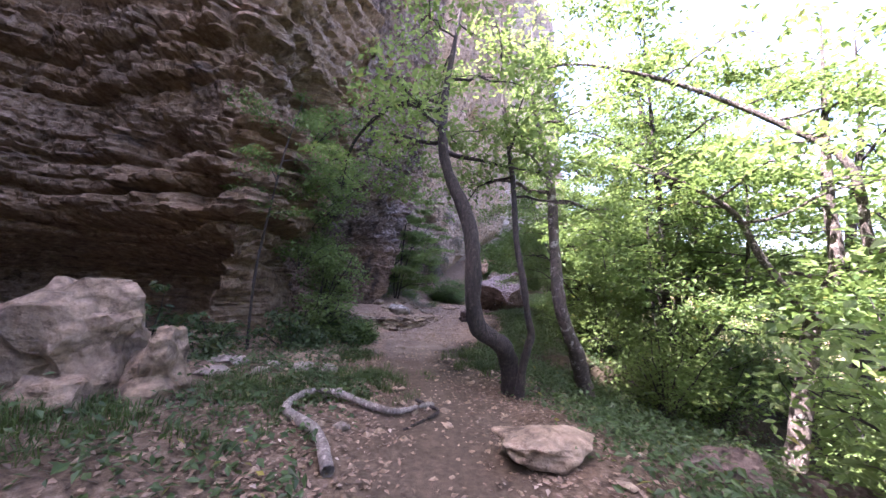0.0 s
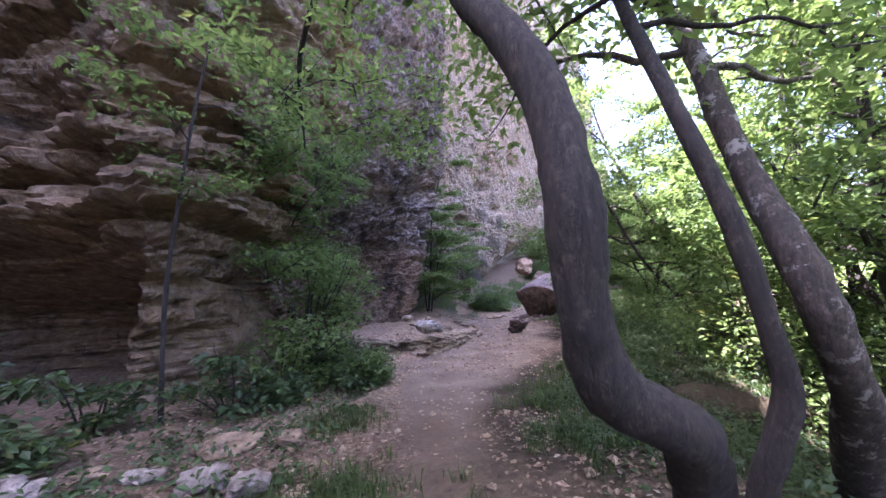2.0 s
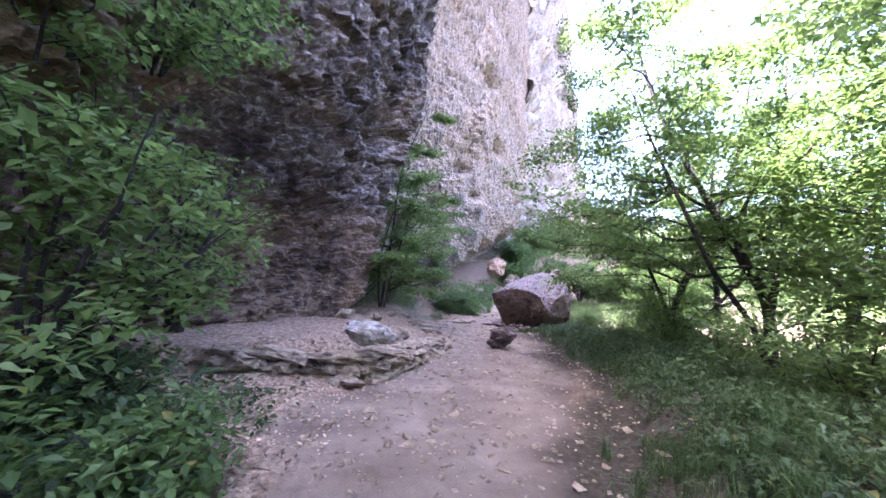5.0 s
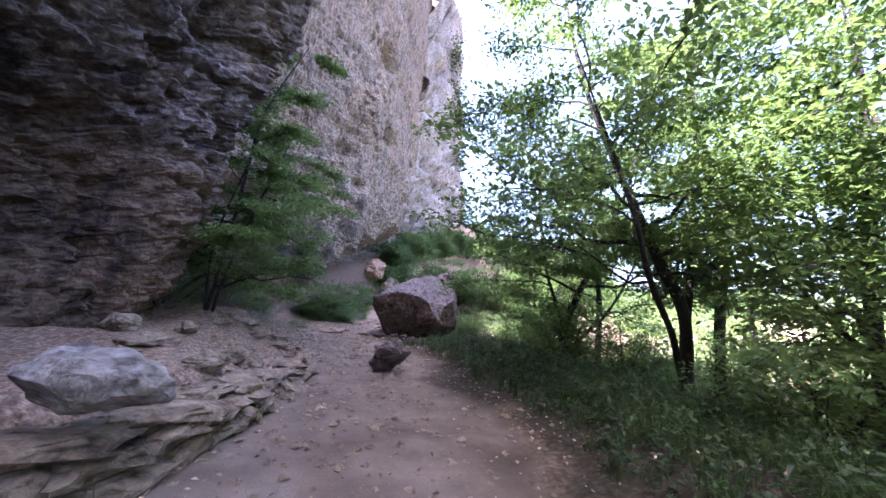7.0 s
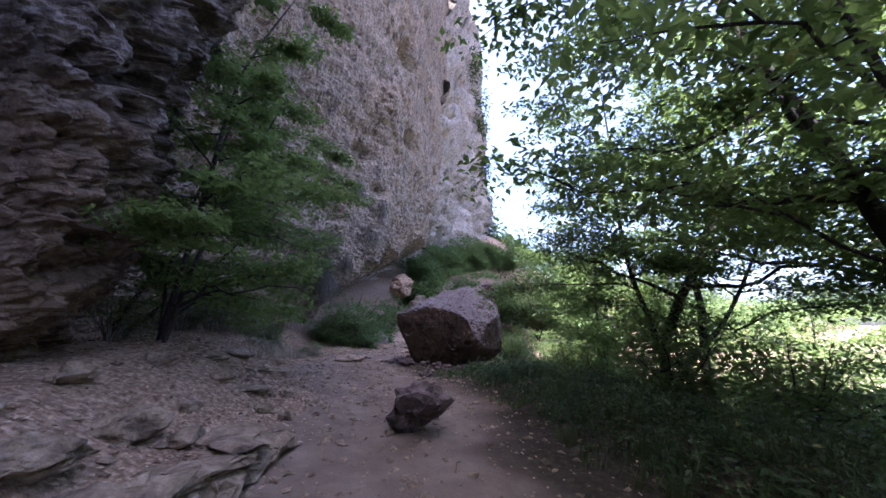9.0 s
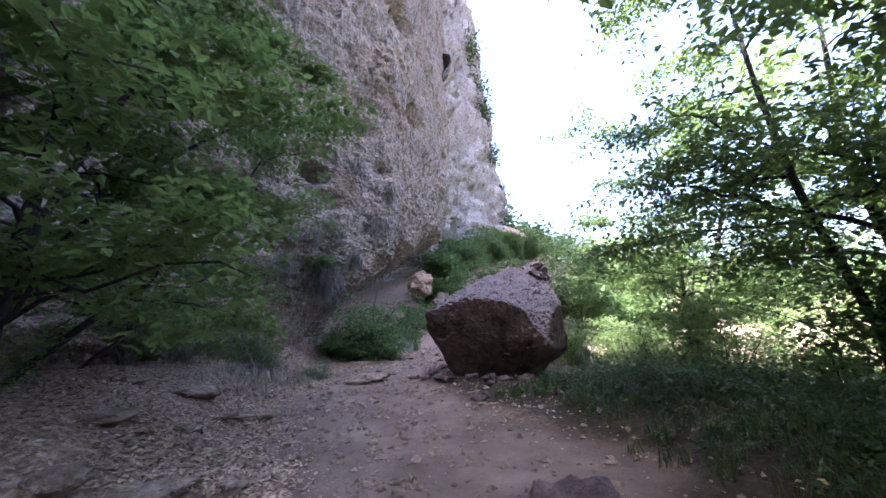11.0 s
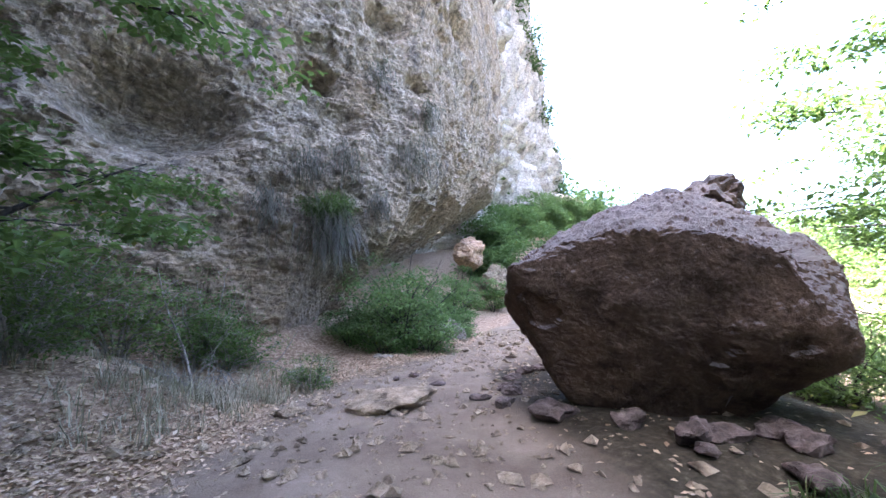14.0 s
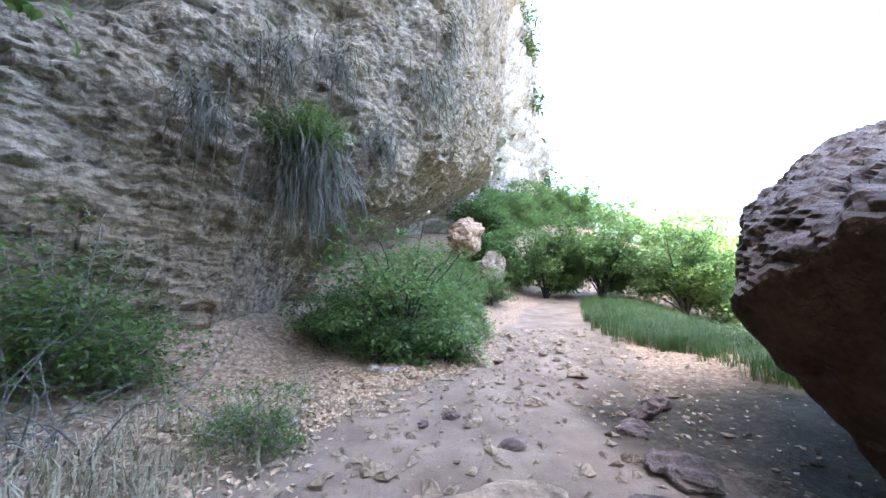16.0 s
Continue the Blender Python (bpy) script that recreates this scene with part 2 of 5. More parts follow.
def ground_material():
    m, nt, bsdf = material("trail_soil")
    pos = nt.nodes.new("ShaderNodeNewGeometry").outputs["Position"]
    worn = nt.nodes.new("ShaderNodeAttribute")
    worn.attribute_name = "worn"
    mid = noise_node(nt, pos, 1.4, 6, 0.65)
    fine = noise_node(nt, pos, 14.0, 6, 0.7)
    grit = noise_node(nt, pos, 70.0, 4, 0.7)
    dust = ramp(nt, mid, [(0.3, (0.135, 0.100, 0.073)), (0.55, (0.218, 0.170, 0.128)), (0.75, (0.30, 0.243, 0.192))])
    dust = mixed(nt, 0.5, dust, ramp(nt, grit, [(0.3, (0.5, 0.5, 0.5)), (0.62, (1, 1, 1)), (0.75, (1.5, 1.45, 1.4))]), "MULTIPLY")
    humus = ramp(nt, fine, [(0.3, (0.08, 0.052, 0.035)), (0.48, (0.235, 0.162, 0.108)), (0.6, (0.38, 0.285, 0.205)), (0.75, (0.52, 0.43, 0.345))])
    edge = nt.nodes.new("ShaderNodeMath")
    edge.operation = "MULTIPLY_ADD"
    edge.inputs[1].default_value = 0.5
    edge.inputs[2].default_value = -0.25
    nt.links.new(fine, edge.inputs[0])
    total = nt.nodes.new("ShaderNodeMath")
    nt.links.new(worn.outputs["Fac"], total.inputs[0])
    nt.links.new(edge.outputs[0], total.inputs[1])
    col = mixed(nt, ramp(nt, total.outputs[0], [(0.3, (0, 0, 0)), (0.7, (1, 1, 1))]), humus, dust)
    # Attribute mixes dark soil and tree shade into the ground colour.
    shaded = nt.nodes.new("ShaderNodeAttribute")
    shaded.attribute_name = "shaded"
    shaded_soil = ramp(nt, fine, [(0.3, (0.016, 0.014, 0.009)), (0.55, (0.042, 0.035, 0.022)), (0.75, (0.10, 0.08, 0.055))])
    col = mixed(nt, shaded.outputs["Fac"], col, shaded_soil)
    nt.links.new(col, bsdf.inputs["Base Color"])
    bsdf.inputs["Roughness"].default_value = 0.97
    bsdf.inputs["Specular IOR Level"].default_value = 0.15
    h = nt.nodes.new("ShaderNodeMath")
    nt.links.new(fine, h.inputs[0])
    nt.links.new(grit, h.inputs[1])
    relief(nt, bsdf, h.outputs[0], 0.8, 0.03)
    return m


ROCK_LAYERED = rock_material("layered_limestone", (0.09, 0.066, 0.045), (0.24, 0.18, 0.125), (0.42, 0.34, 0.26), (0.33, 0.21, 0.10), 0.7, clasts=0.3, stain_from=0.6, streak=(0.5, 0.5, 2.0))
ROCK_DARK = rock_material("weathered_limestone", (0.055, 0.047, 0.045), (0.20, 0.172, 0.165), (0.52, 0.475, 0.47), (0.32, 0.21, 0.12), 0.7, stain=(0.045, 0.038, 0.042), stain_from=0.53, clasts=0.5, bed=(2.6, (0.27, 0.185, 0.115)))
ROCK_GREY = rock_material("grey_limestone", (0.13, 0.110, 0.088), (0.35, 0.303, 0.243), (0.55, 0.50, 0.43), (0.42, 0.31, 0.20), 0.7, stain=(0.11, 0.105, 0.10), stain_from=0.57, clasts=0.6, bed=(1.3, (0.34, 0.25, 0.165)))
# Paler copy of ROCK_GREY: sunlit haze over the far cliff is in the colour.
ROCK_FAR = rock_material("hazed_cliff_limestone", (0.24, 0.225, 0.20), (0.47, 0.44, 0.39), (0.64, 0.61, 0.555), (0.42, 0.34, 0.25), 0.4, stain=(0.12, 0.12, 0.12), stain_from=0.56, clasts=0.3)
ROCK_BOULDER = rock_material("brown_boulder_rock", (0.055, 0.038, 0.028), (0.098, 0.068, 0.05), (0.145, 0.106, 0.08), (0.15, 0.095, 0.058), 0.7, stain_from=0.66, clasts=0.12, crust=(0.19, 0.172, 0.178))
ROCK_WHITE = rock_material("pale_rock", (0.30, 0.28, 0.26), (0.52, 0.50, 0.47), (0.68, 0.66, 0.63), (0.5, 0.42, 0.32), 0.3, stain_from=0.7)
ROCK_PALE = rock_material("pale_grey_rock", (0.17, 0.155, 0.14), (0.36, 0.33, 0.30), (0.54, 0.51, 0.47), (0.40, 0.33, 0.24), 0.4, stain_from=0.6)
ROCK_TAN = rock_material("tan_rock", (0.19, 0.15, 0.11), (0.42, 0.34, 0.25), (0.56, 0.48, 0.38), (0.36, 0.265, 0.17), 0.6, stain_from=0.66)
ROCK_PURPLE = rock_material("dark_purple_rock", (0.075, 0.057, 0.052), (0.18, 0.14, 0.128), (0.30, 0.25, 0.235), (0.15, 0.10, 0.08), 0.4, stain_from=0.66)
ROCK_ORANGE = rock_material("orange_rock", (0.25, 0.16, 0.10), (0.48, 0.34, 0.24), (0.6, 0.48, 0.38), (0.55, 0.33, 0.18), 0.8, stain_from=0.75)
LEAF_TREE = leaf_material("tree_leaf", (0.036, 0.070, 0.020), (0.088, 0.148, 0.042), through=0.5)
LEAF_LIGHT = leaf_material("light_leaf", (0.075, 0.128, 0.032), (0.150, 0.218, 0.068), through=0.55)
LEAF_DARK = leaf_material("dark_leaf", (0.014, 0.032, 0.011), (0.036, 0.07, 0.022), through=0.3)
LEAF_BUSH = leaf_material("bush_leaf", (0.05, 0.098, 0.030), (0.112, 0.188, 0.062))
GRASS = leaf_material("grass_blade", (0.018, 0.04, 0.01), (0.042, 0.075, 0.02), (0.16, 0.13, 0.07), 0.35)
GRASS_GREY = leaf_material("withered_grass", (0.022, 0.020, 0.016), (0.068, 0.060, 0.047), (0.12, 0.10, 0.075), 0.2)
GRASS_DRY = leaf_material("dry_grass", (0.16, 0.14, 0.1), (0.36, 0.31, 0.23), (0.4, 0.36, 0.28), 0.2)
LITTER = leaf_material("fallen_leaf", (0.17, 0.10, 0.06), (0.47, 0.335, 0.225), (0.6, 0.5, 0.4), 0.05)
# Darker copy of LITTER: tree shade is put into the leaf colour.
LITTER_SHADED = leaf_material("shaded_fallen_leaf", (0.06, 0.038, 0.024), (0.19, 0.13, 0.088), (0.42, 0.36, 0.29), 0.05)
BARK = bark_material("dark_bark", (0.010, 0.008, 0.0065), (0.048, 0.037, 0.029))
BARK_PALE = bark_material("sun_patched_bark", (0.035, 0.028, 0.022), (0.13, 0.105, 0.085), sun_patches=0.09)
BARK_GREY = bark_material("grey_twig_bark", (0.12, 0.105, 0.09), (0.33, 0.30, 0.26))
SOIL = ground_material()

# ---- the lie of the land ----
TRAIL_Y = [-12, 0, 4.6, 7.3, 9, 12.3, 15, 19.3, 23.3, 26.5, 29, 32.5, 37, 42, 60]
TRAIL_X = [-0.5, 0.0, 0.15, -0.35, -0.4, 0.3, 1.1, 1.9, 1.2, 1.8, 4.4, 6.2, 9.2, 14, 34]
TRAIL_W = [0.7, 0.7, 0.65, 0.85, 1.1, 1.6, 1.6, 1.5, 1.7, 1.5, 1.5, 1.3, 1.3, 1.2, 1.2]
LEVEL_Y = [-40, -10, 0, 3, 6, 9, 12.5, 17.5, 22, 26, 31, 40, 60, 200]
LEVEL_Z = [1.6, 0.6, 0.1, -0.07, -0.3, -0.5, -0.63, -0.8, -0.88, -0.95, -0.85, -0.7, -0.6, -0.5]
BANK_Y = [-10, 0, 6, 10, 12.8, 13.15, 15.5, 17, 20, 24, 28, 31, 36, 42, 60, 80]
BANK_Z = [0.4, 0.25, 0.1, 0.1, 0.1, 0.48, 0.5, 0.6, 0.8, 0.75, 0.7, 0.7, 1.6, 3.5, 8.0, 9.0]


def step(a, b, x):
    t = np.clip((x - a) / (b - a), 0, 1)
    return t * t * (3 - 2 * t)


def lie(x, y, rough=True):
    """Height of the ground, and how worn it is by feet."""
    x, y = np.asarray(x, float), np.asarray(y, float)
    c, w = np.interp(y, TRAIL_Y, TRAIL_X), np.interp(y, TRAIL_Y, TRAIL_W)
    z = np.interp(y, LEVEL_Y, LEVEL_Z)
    left, right = c - w - x, x - c - w
    lag = np.interp(y, [12, 13, 16, 18, 25, 27.5, 33, 36], [0.2, 0.36, 0.36, 0.2, 0.2, 2.4, 2.8, 1.0])
    z = z + np.interp(y, BANK_Y, BANK_Z) * step(lag, lag + np.interp(y, [9, 11.6, 15, 17.5, 30, 36], [2.4, 0.5, 0.5, 2.2, 2.4, 8.0]), left)
    far = step(30, 48, y)
    z = z + 0.35 * step(0.2, 1.6, right) * step(8, 12, y) * (1 - step(20, 23, y))
    z = z - (1 - 0.6 * far) * 0.26 * np.maximum(right - np.where(y < 9, 0.9, 2.6), 0) ** 1.05 * (1 - step(22, 60, right))
    z = np.maximum(z, -7 + 0 * z)
    z = z + 17 * np.exp(-(((x - 34) / 26) ** 2 + ((y - 92) / 34) ** 2)) + 5 * step(30, 120, x)
    p = np.stack([x, y, 0 * x], 1)
    worn = 1 - step(-0.25, 0.45, np.maximum(left, right) + 0.35 * fbm(p, 1.6, 3, 3))
    worn = worn * np.interp(y, [0, 8, 12.5], [0.55, 0.62, 1.0])
    if rough:
        off = 1 - 0.75 * worn
        z = z + off * 0.07 * fbm(p, 1.3, 4, 5) + 0.025 * fbm(p, 0.35, 3, 8) - 0.05 * worn
    return z, worn


def grade(x, y):
    return float(lie(np.array([x]), np.array([y]))[0][0])


def build_ground():
    def axis(lo, hi, fine_lo, fine_hi, fine, growth):
        a = list(np.arange(fine_lo, fine_hi, fine))
        s = fine
        while a[-1] < hi:
            s *= growth
            a.append(a[-1] + s)
        s = fine
        while a[0] > lo:
            s *= growth
            a.insert(0, a[0] - s)
        return np.array(a)

    xs, ys = axis(-300, 1500, -4, 6, 0.08, 1.10), axis(-300, 1500, 0, 30, 0.085, 1.08)
    gx, gy = np.meshgrid(xs, ys, indexing="ij")
    z, worn = lie(gx.ravel(), gy.ravel())
    v = np.stack([gx.ravel(), gy.ravel(), z], 1)
    i, j = np.meshgrid(np.arange(len(xs) - 1), np.arange(len(ys) - 1), indexing="ij")
    n = len(ys)
    f = np.stack([i * n + j, (i + 1) * n + j, (i + 1) * n + j + 1, i * n + j + 1], -1).reshape(-1, 4)
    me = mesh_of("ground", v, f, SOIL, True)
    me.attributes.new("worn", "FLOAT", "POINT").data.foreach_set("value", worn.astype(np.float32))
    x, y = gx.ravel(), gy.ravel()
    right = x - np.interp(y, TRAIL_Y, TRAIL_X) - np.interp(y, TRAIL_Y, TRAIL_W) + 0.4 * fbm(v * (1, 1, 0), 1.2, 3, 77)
    # Right bank, boulder side and start: dark soil and tree shade painted in.
    shaded = step(-0.6, 0.25, right) * step(5, 9, y) * (1 - step(26.3, 28.3, y)) * 0.97 + (0.72 + step(0.5, 1.6, right) * 0.24) * (1 - step(6, 10.5, y)) + 0.9 * step(3.5, 5.5, right) * (1 - step(26, 29, y))
    shaded = np.minimum(shaded, 0.97)
    me.attributes.new("shaded", "FLOAT", "POINT").data.foreach_set("value", shaded.astype(np.float32))
    tagged(new("ground", me), "trodden brown dirt trail through leaf-littered forest soil", "ground", kind="structure")


build_ground()

# ---- the cliff ----
CLIFF_Z = [-2.5, 0, 1, 2, 2.6, 3.5, 5, 7, 10, 15, 25, 60]
CLIFF = [  # x, y, top, overhang at each height above
    # Tops of 24 lie out of view, set high to shade the trail.
    (-9.0, -14, 24, (0, 0, 0, 0, 0, .1, 0, .4, .8, 1, 1, 1)),
    (-10.5, -4, 24, (0, 0, 0, 0, 0, .1, 0, .4, .8, 1, 1, 1)),
    (-11.8, 4.5, 24, (-.5, -.5, -.5, -.3, 0, .1, 0, .4, .8, 1, 1, 1)),
    (-9.6, 8.3, 24, (-2.6, -3.2, -3.2, -.7, .1, .1, .2, .5, .9, 1.1, 1, 0)),
    (-7.2, 8.0, 24, (-2.6, -3.4, -3.4, -.8, .1, .1, .2, .5, .9, 1.1, 1, 0)),
    (-5.4, 7.6, 18, (-2.6, -3.2, -3.2, -.7, .15, .1, .1, .3, .8, 1, 1, 0)),
    (-4.3, 7.5, 16, (-.9, -1.1, -1.1, -.4, .15, .1, .2, .4, .8, 1, 1, 0)),
    (-3.95, 8.8, 16, (-.6, -.7, -.7, -.4, -.05, 0, .2, .4, .7, 1, 1, 0)),
    (-4.2, 10.6, 16, (-.5, -.7, -.7, -.3, .1, .2, .5, .9, 1.2, 1.5, 1.6, 1)),
    (-4.1, 12.4, 16, (-.6, -1.0, -1.5, -1.7, -1.7, -1.1, .4, .9, 1.4, 1.8, 2, 2)),
    (-3.7, 13.8, 16, (-1.2, -1.9, -2.8, -3.2, -3.0, -1.9, .4, .9, 1.5, 2, 2, 2)),
    (-2.9, 15.8, 16, (-1.2, -1.7, -2.2, -2.3, -1.9, -.7, .5, 1.1, 1.5, 2, 2, 2)),
    (-2.1, 17.6, 17, (-.5, -.5, -.3, 0, .1, .2, .6, 1.2, 1.7, 2, 2, 2)),
    (-2.9, 19.6, 19, (-.3, -.2, -.1, .1, .1, .2, .3, .7, 1, 1.5, 2, 2)),
    (-4.8, 22, 22, (0, 0, 0, .1, .1, .1, .2, .7, 1, 1.5, 2, 2)),
    (-4.8, 25.0, 24, (.3, .2, .1, .1, .1, -.8, -1.2, 0, .6, 1, 2, 2)),
    (-3.2, 26.9, 26, (-.3, -.3, -.2, -.2, -.1, -.3, -.2, .2, .4, .6, 1, 1)),
    (-1.0, 28.3, 28, (-.8, -.7, -.6, -.5, -.3, -.1, 0, -.2, 0, .4, 1, 1)),
    (1.2, 29.7, 29, (-3.8, -3.6, -2.6, -.3, 0, .1, .1, -.1, 0, .4, 1, 1)),
    (2.8, 31.2, 30, (-5, -5, -5, -3.8, -1.4, 0, .2, .2, .3, .5, 1, 1)),
    (5, 36, 36, (-6, -6, -6, -5.6, -5, -3.6, -.5, .3, .5, .8, 1, 1)),
    (7.6, 41, 40, (-6, -6, -6, -6, -5.8, -5.2, -3.4, 0, .6, 1, 1, 1)),
    (9.5, 47, 46, (-1, -1, -1, -1, -1, -1, -.8, -.5, 0, .5, .5, .5)),
    (13, 53, 55, (0,) * 12),
    (19, 60, 55, (2, 2, 2, 2, 2, 1.8, 1.6, 1.4, 1, .5, 0, -2)),
    (23.4, 64, 55, (4, 4, 4, 3.5, 3.5, 3, 3, 2.5, 2, 1, 0, -3)),
    (18, 76, 50, (0,) * 12),
]


HOLLOWS = [  # x, y, z, width, depth
    (-0.45, 28.7, 6.2, 0.5, 1.3), (0.1, 28.9, 5.2, 0.6, 0.5), (-2.9, 26.8, 4.4, 1.3, 1.5), (1.3, 29.6, 9.0, 0.7, 0.8), (-1.2, 28.0, 3.0, 0.5, 0.4), (2.2, 30.6, 7.2, 0.6, 0.6), (-2.0, 16.6, 5.2, 0.8, 0.7), (-5.2, 7.5, 3.0, 0.6, 0.8), (-6.4, 7.8, 3.9, 0.8, 0.9), (-4.0, 9.2, 6.0, 0.9, 1.2),
    (4.0, 33.5, 12.0, 1.2, 1.0), (3.0, 31.6, 16.5, 1.2, 1.4), (14, 54, 20, 2.5, 2.0),
]


def build_cliff(name, label, first, last, du, dv, mat, coarse, blocks, layers, seed, low=-2.2, soft=False, knobs=0.0):
    k = np.arange(len(CLIFF))
    plan = np.array([(c[0], c[1]) for c in CLIFF], float)
    table = np.array([c[3] for c in CLIFF], float)
    tops = np.array([c[2] for c in CLIFF], float)
    line = smooth_line(plan, (len(plan) - 1) * 200 + 1)
    par = np.linspace(0, len(plan) - 1, len(line))
    use = (par >= first) & (par <= last)
    run = np.r_[0, np.cumsum(np.linalg.norm(np.diff(line[use], axis=0), axis=1))]
    u = np.interp(np.arange(0, run[-1] + du, du), run, par[use])
    h, zs, s = low, [low], dv
    while h < tops[int(first) : int(last) + 2].max():
        s = dv if h < 7 else s * 1.035
        h += s
        zs.append(h)
    zs = np.array(zs)
    gu, gz = np.meshgrid(u, zs, indexing="ij")
    gu, gz = gu.ravel(), gz.ravel()
    gz = np.minimum(gz, np.interp(gu, k, tops) + 0.05 * (gz - gz.max()))
    xy = np.stack([np.interp(gu, par, line[:, n]) for n in (0, 1)], 1)
    tang = np.stack([np.interp(gu, par, np.gradient(line[:, n])) for n in (0, 1)], 1)
    tang /= np.linalg.norm(tang, axis=1)[:, None]
    out = np.stack([tang[:, 1], -tang[:, 0], 0 * gu], 1)
    i = np.clip(gu.astype(int), 0, len(k) - 2)
    f = gu - i
    f = f * f * (3 - 2 * f)
    cols = np.stack([np.interp(gz, CLIFF_Z, table[n]) for n in range(len(k))])
    off = cols[i, np.arange(len(gu))] * (1 - f) + cols[i + 1, np.arange(len(gu))] * f
    p = np.concatenate([xy, gz[:, None]], 1) + out * off[:, None]
    q = p * (1, 1, 1.0)
    bump = coarse * fbm(q, 3.0, 4, seed, 0.55)
    if blocks:
        warp = q + 0.10 * np.stack([fbm(q, 0.9, 3, seed + n) for n in (21, 22, 23)], 1)
        _, crack, tone = cells(warp * (1, 1, 1.7), 0.6 if du < 0.1 else 1.6, seed + 3)
        bump += blocks * (tone - 0.5) - 0.5 * blocks * (1 - step(0, 0.12, crack))
        _, crack, tone = cells(warp * (1, 1, 1.6), 0.22 if du < 0.1 else 0.7, seed + 5)
        bump += 0.6 * blocks * (tone - 0.5) - 0.25 * blocks * (1 - step(0, 0.15, crack))
        bump -= 0.9 * blocks * step(0.35, 0.6, fbm(q * (1, 1, 1.8), 0.7, 3, seed + 51))
    if layers:
        beds = gz + 0.16 * fbm(q, 2.6, 4, seed + 31) + 0.02 * xy[:, 1]
        along = np.interp(gu, u, np.arange(len(u)) * du) + 0.22 * fbm(q, 0.8, 3, seed + 33)
        for thick, wide, amp, sd in ((0.78, 1.7, 1.0, 1), (0.34, 0.75, 0.45, 2)):
            b = beds / thick + 0.18 * vnoise(np.stack([along, 0 * along, 0 * along], 1), 2.2, seed + sd + 60)
            n = np.floor(b)
            c = along / wide + 3.1 * hash3(n, n * 0, n * 0, seed + sd + 7)
            m = np.floor(c)
            frac, side = b - n, c - m
            edge = step(0, 0.16, frac) * (1 - step(0.80, 1.0, frac)) * (0.55 + 0.45 * step(0, 0.10, side) * (1 - step(0.9, 1.0, side)))
            proud = 0.75 * hash3(n, n * 0, n * 0, seed + sd) + 0.55 * hash3(n, m, n * 0, seed + sd + 3) - 0.6
            bump += layers * amp * (proud * edge - 0.3 * (1 - edge))
    if knobs:
        warp = q + 0.05 * np.stack([fbm(q, 0.4, 3, seed + n) for n in (71, 72, 73)], 1)
        near, _, tone = cells(warp * (1, 1, 1.3), 0.33, seed + 75)
        bump += knobs * (0.55 - near) * (0.5 + tone)
        near, _, tone = cells(warp, 0.15, seed + 77)
        bump += 0.55 * knobs * (0.5 - near) * (0.3 + 1.2 * tone)
        bump -= 1.1 * 1.5 * knobs * step(0.22, 0.5, fbm(q * (1, 1, 1.6), 0.42, 3, seed + 79)) * step(-0.3, 0.4, fbm(q, 2.4, 2, seed + 80))
    bump += 0.06 * fbm(q, 0.45, 5, seed + 41, 0.66)
    for cx, cy, cz, wide, deep in HOLLOWS:
        near = ((p - (cx, cy, cz)) ** 2 * (1, 1, 2.2)).sum(1) / wide**2
        bump -= deep * np.exp(-near * near)
    p = p + out * bump[:, None]
    p[:, 2] += 0.25 * bump * 0.3
    nz = len(zs)
    a, b = np.meshgrid(np.arange(len(u) - 1), np.arange(nz - 1), indexing="ij")
    faces = np.stack([a * nz + b, (a + 1) * nz + b, (a + 1) * nz + b + 1, a * nz + b + 1], -1).reshape(-1, 4)
    tagged(new(name, mesh_of(name, p, faces, mat, soft)), label, "cliff", kind="structure")


# Stands out of view; added to close the place and shade the start.
build_cliff("cliff_unseen", "unseen brown limestone cliff added behind the start to block the sun", 0, 2.6, 0.35, 0.3, ROCK_LAYERED, 0.4, 0.3, 0.3, 2)
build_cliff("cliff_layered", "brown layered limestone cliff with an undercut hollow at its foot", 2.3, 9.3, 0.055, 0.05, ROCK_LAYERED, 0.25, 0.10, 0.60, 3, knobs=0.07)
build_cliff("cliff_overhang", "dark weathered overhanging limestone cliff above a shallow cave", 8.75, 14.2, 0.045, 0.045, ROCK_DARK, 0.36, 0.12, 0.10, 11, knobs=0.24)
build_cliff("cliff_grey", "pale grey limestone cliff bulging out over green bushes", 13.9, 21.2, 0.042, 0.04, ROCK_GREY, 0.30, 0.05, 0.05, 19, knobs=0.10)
build_cliff("cliff_far", "tall limestone cliff end against the sky, painted pale as in haze", 20.7, 26, 0.25, 0.22, ROCK_FAR, 0.9, 0.9, 0.45, 29, soft=True)

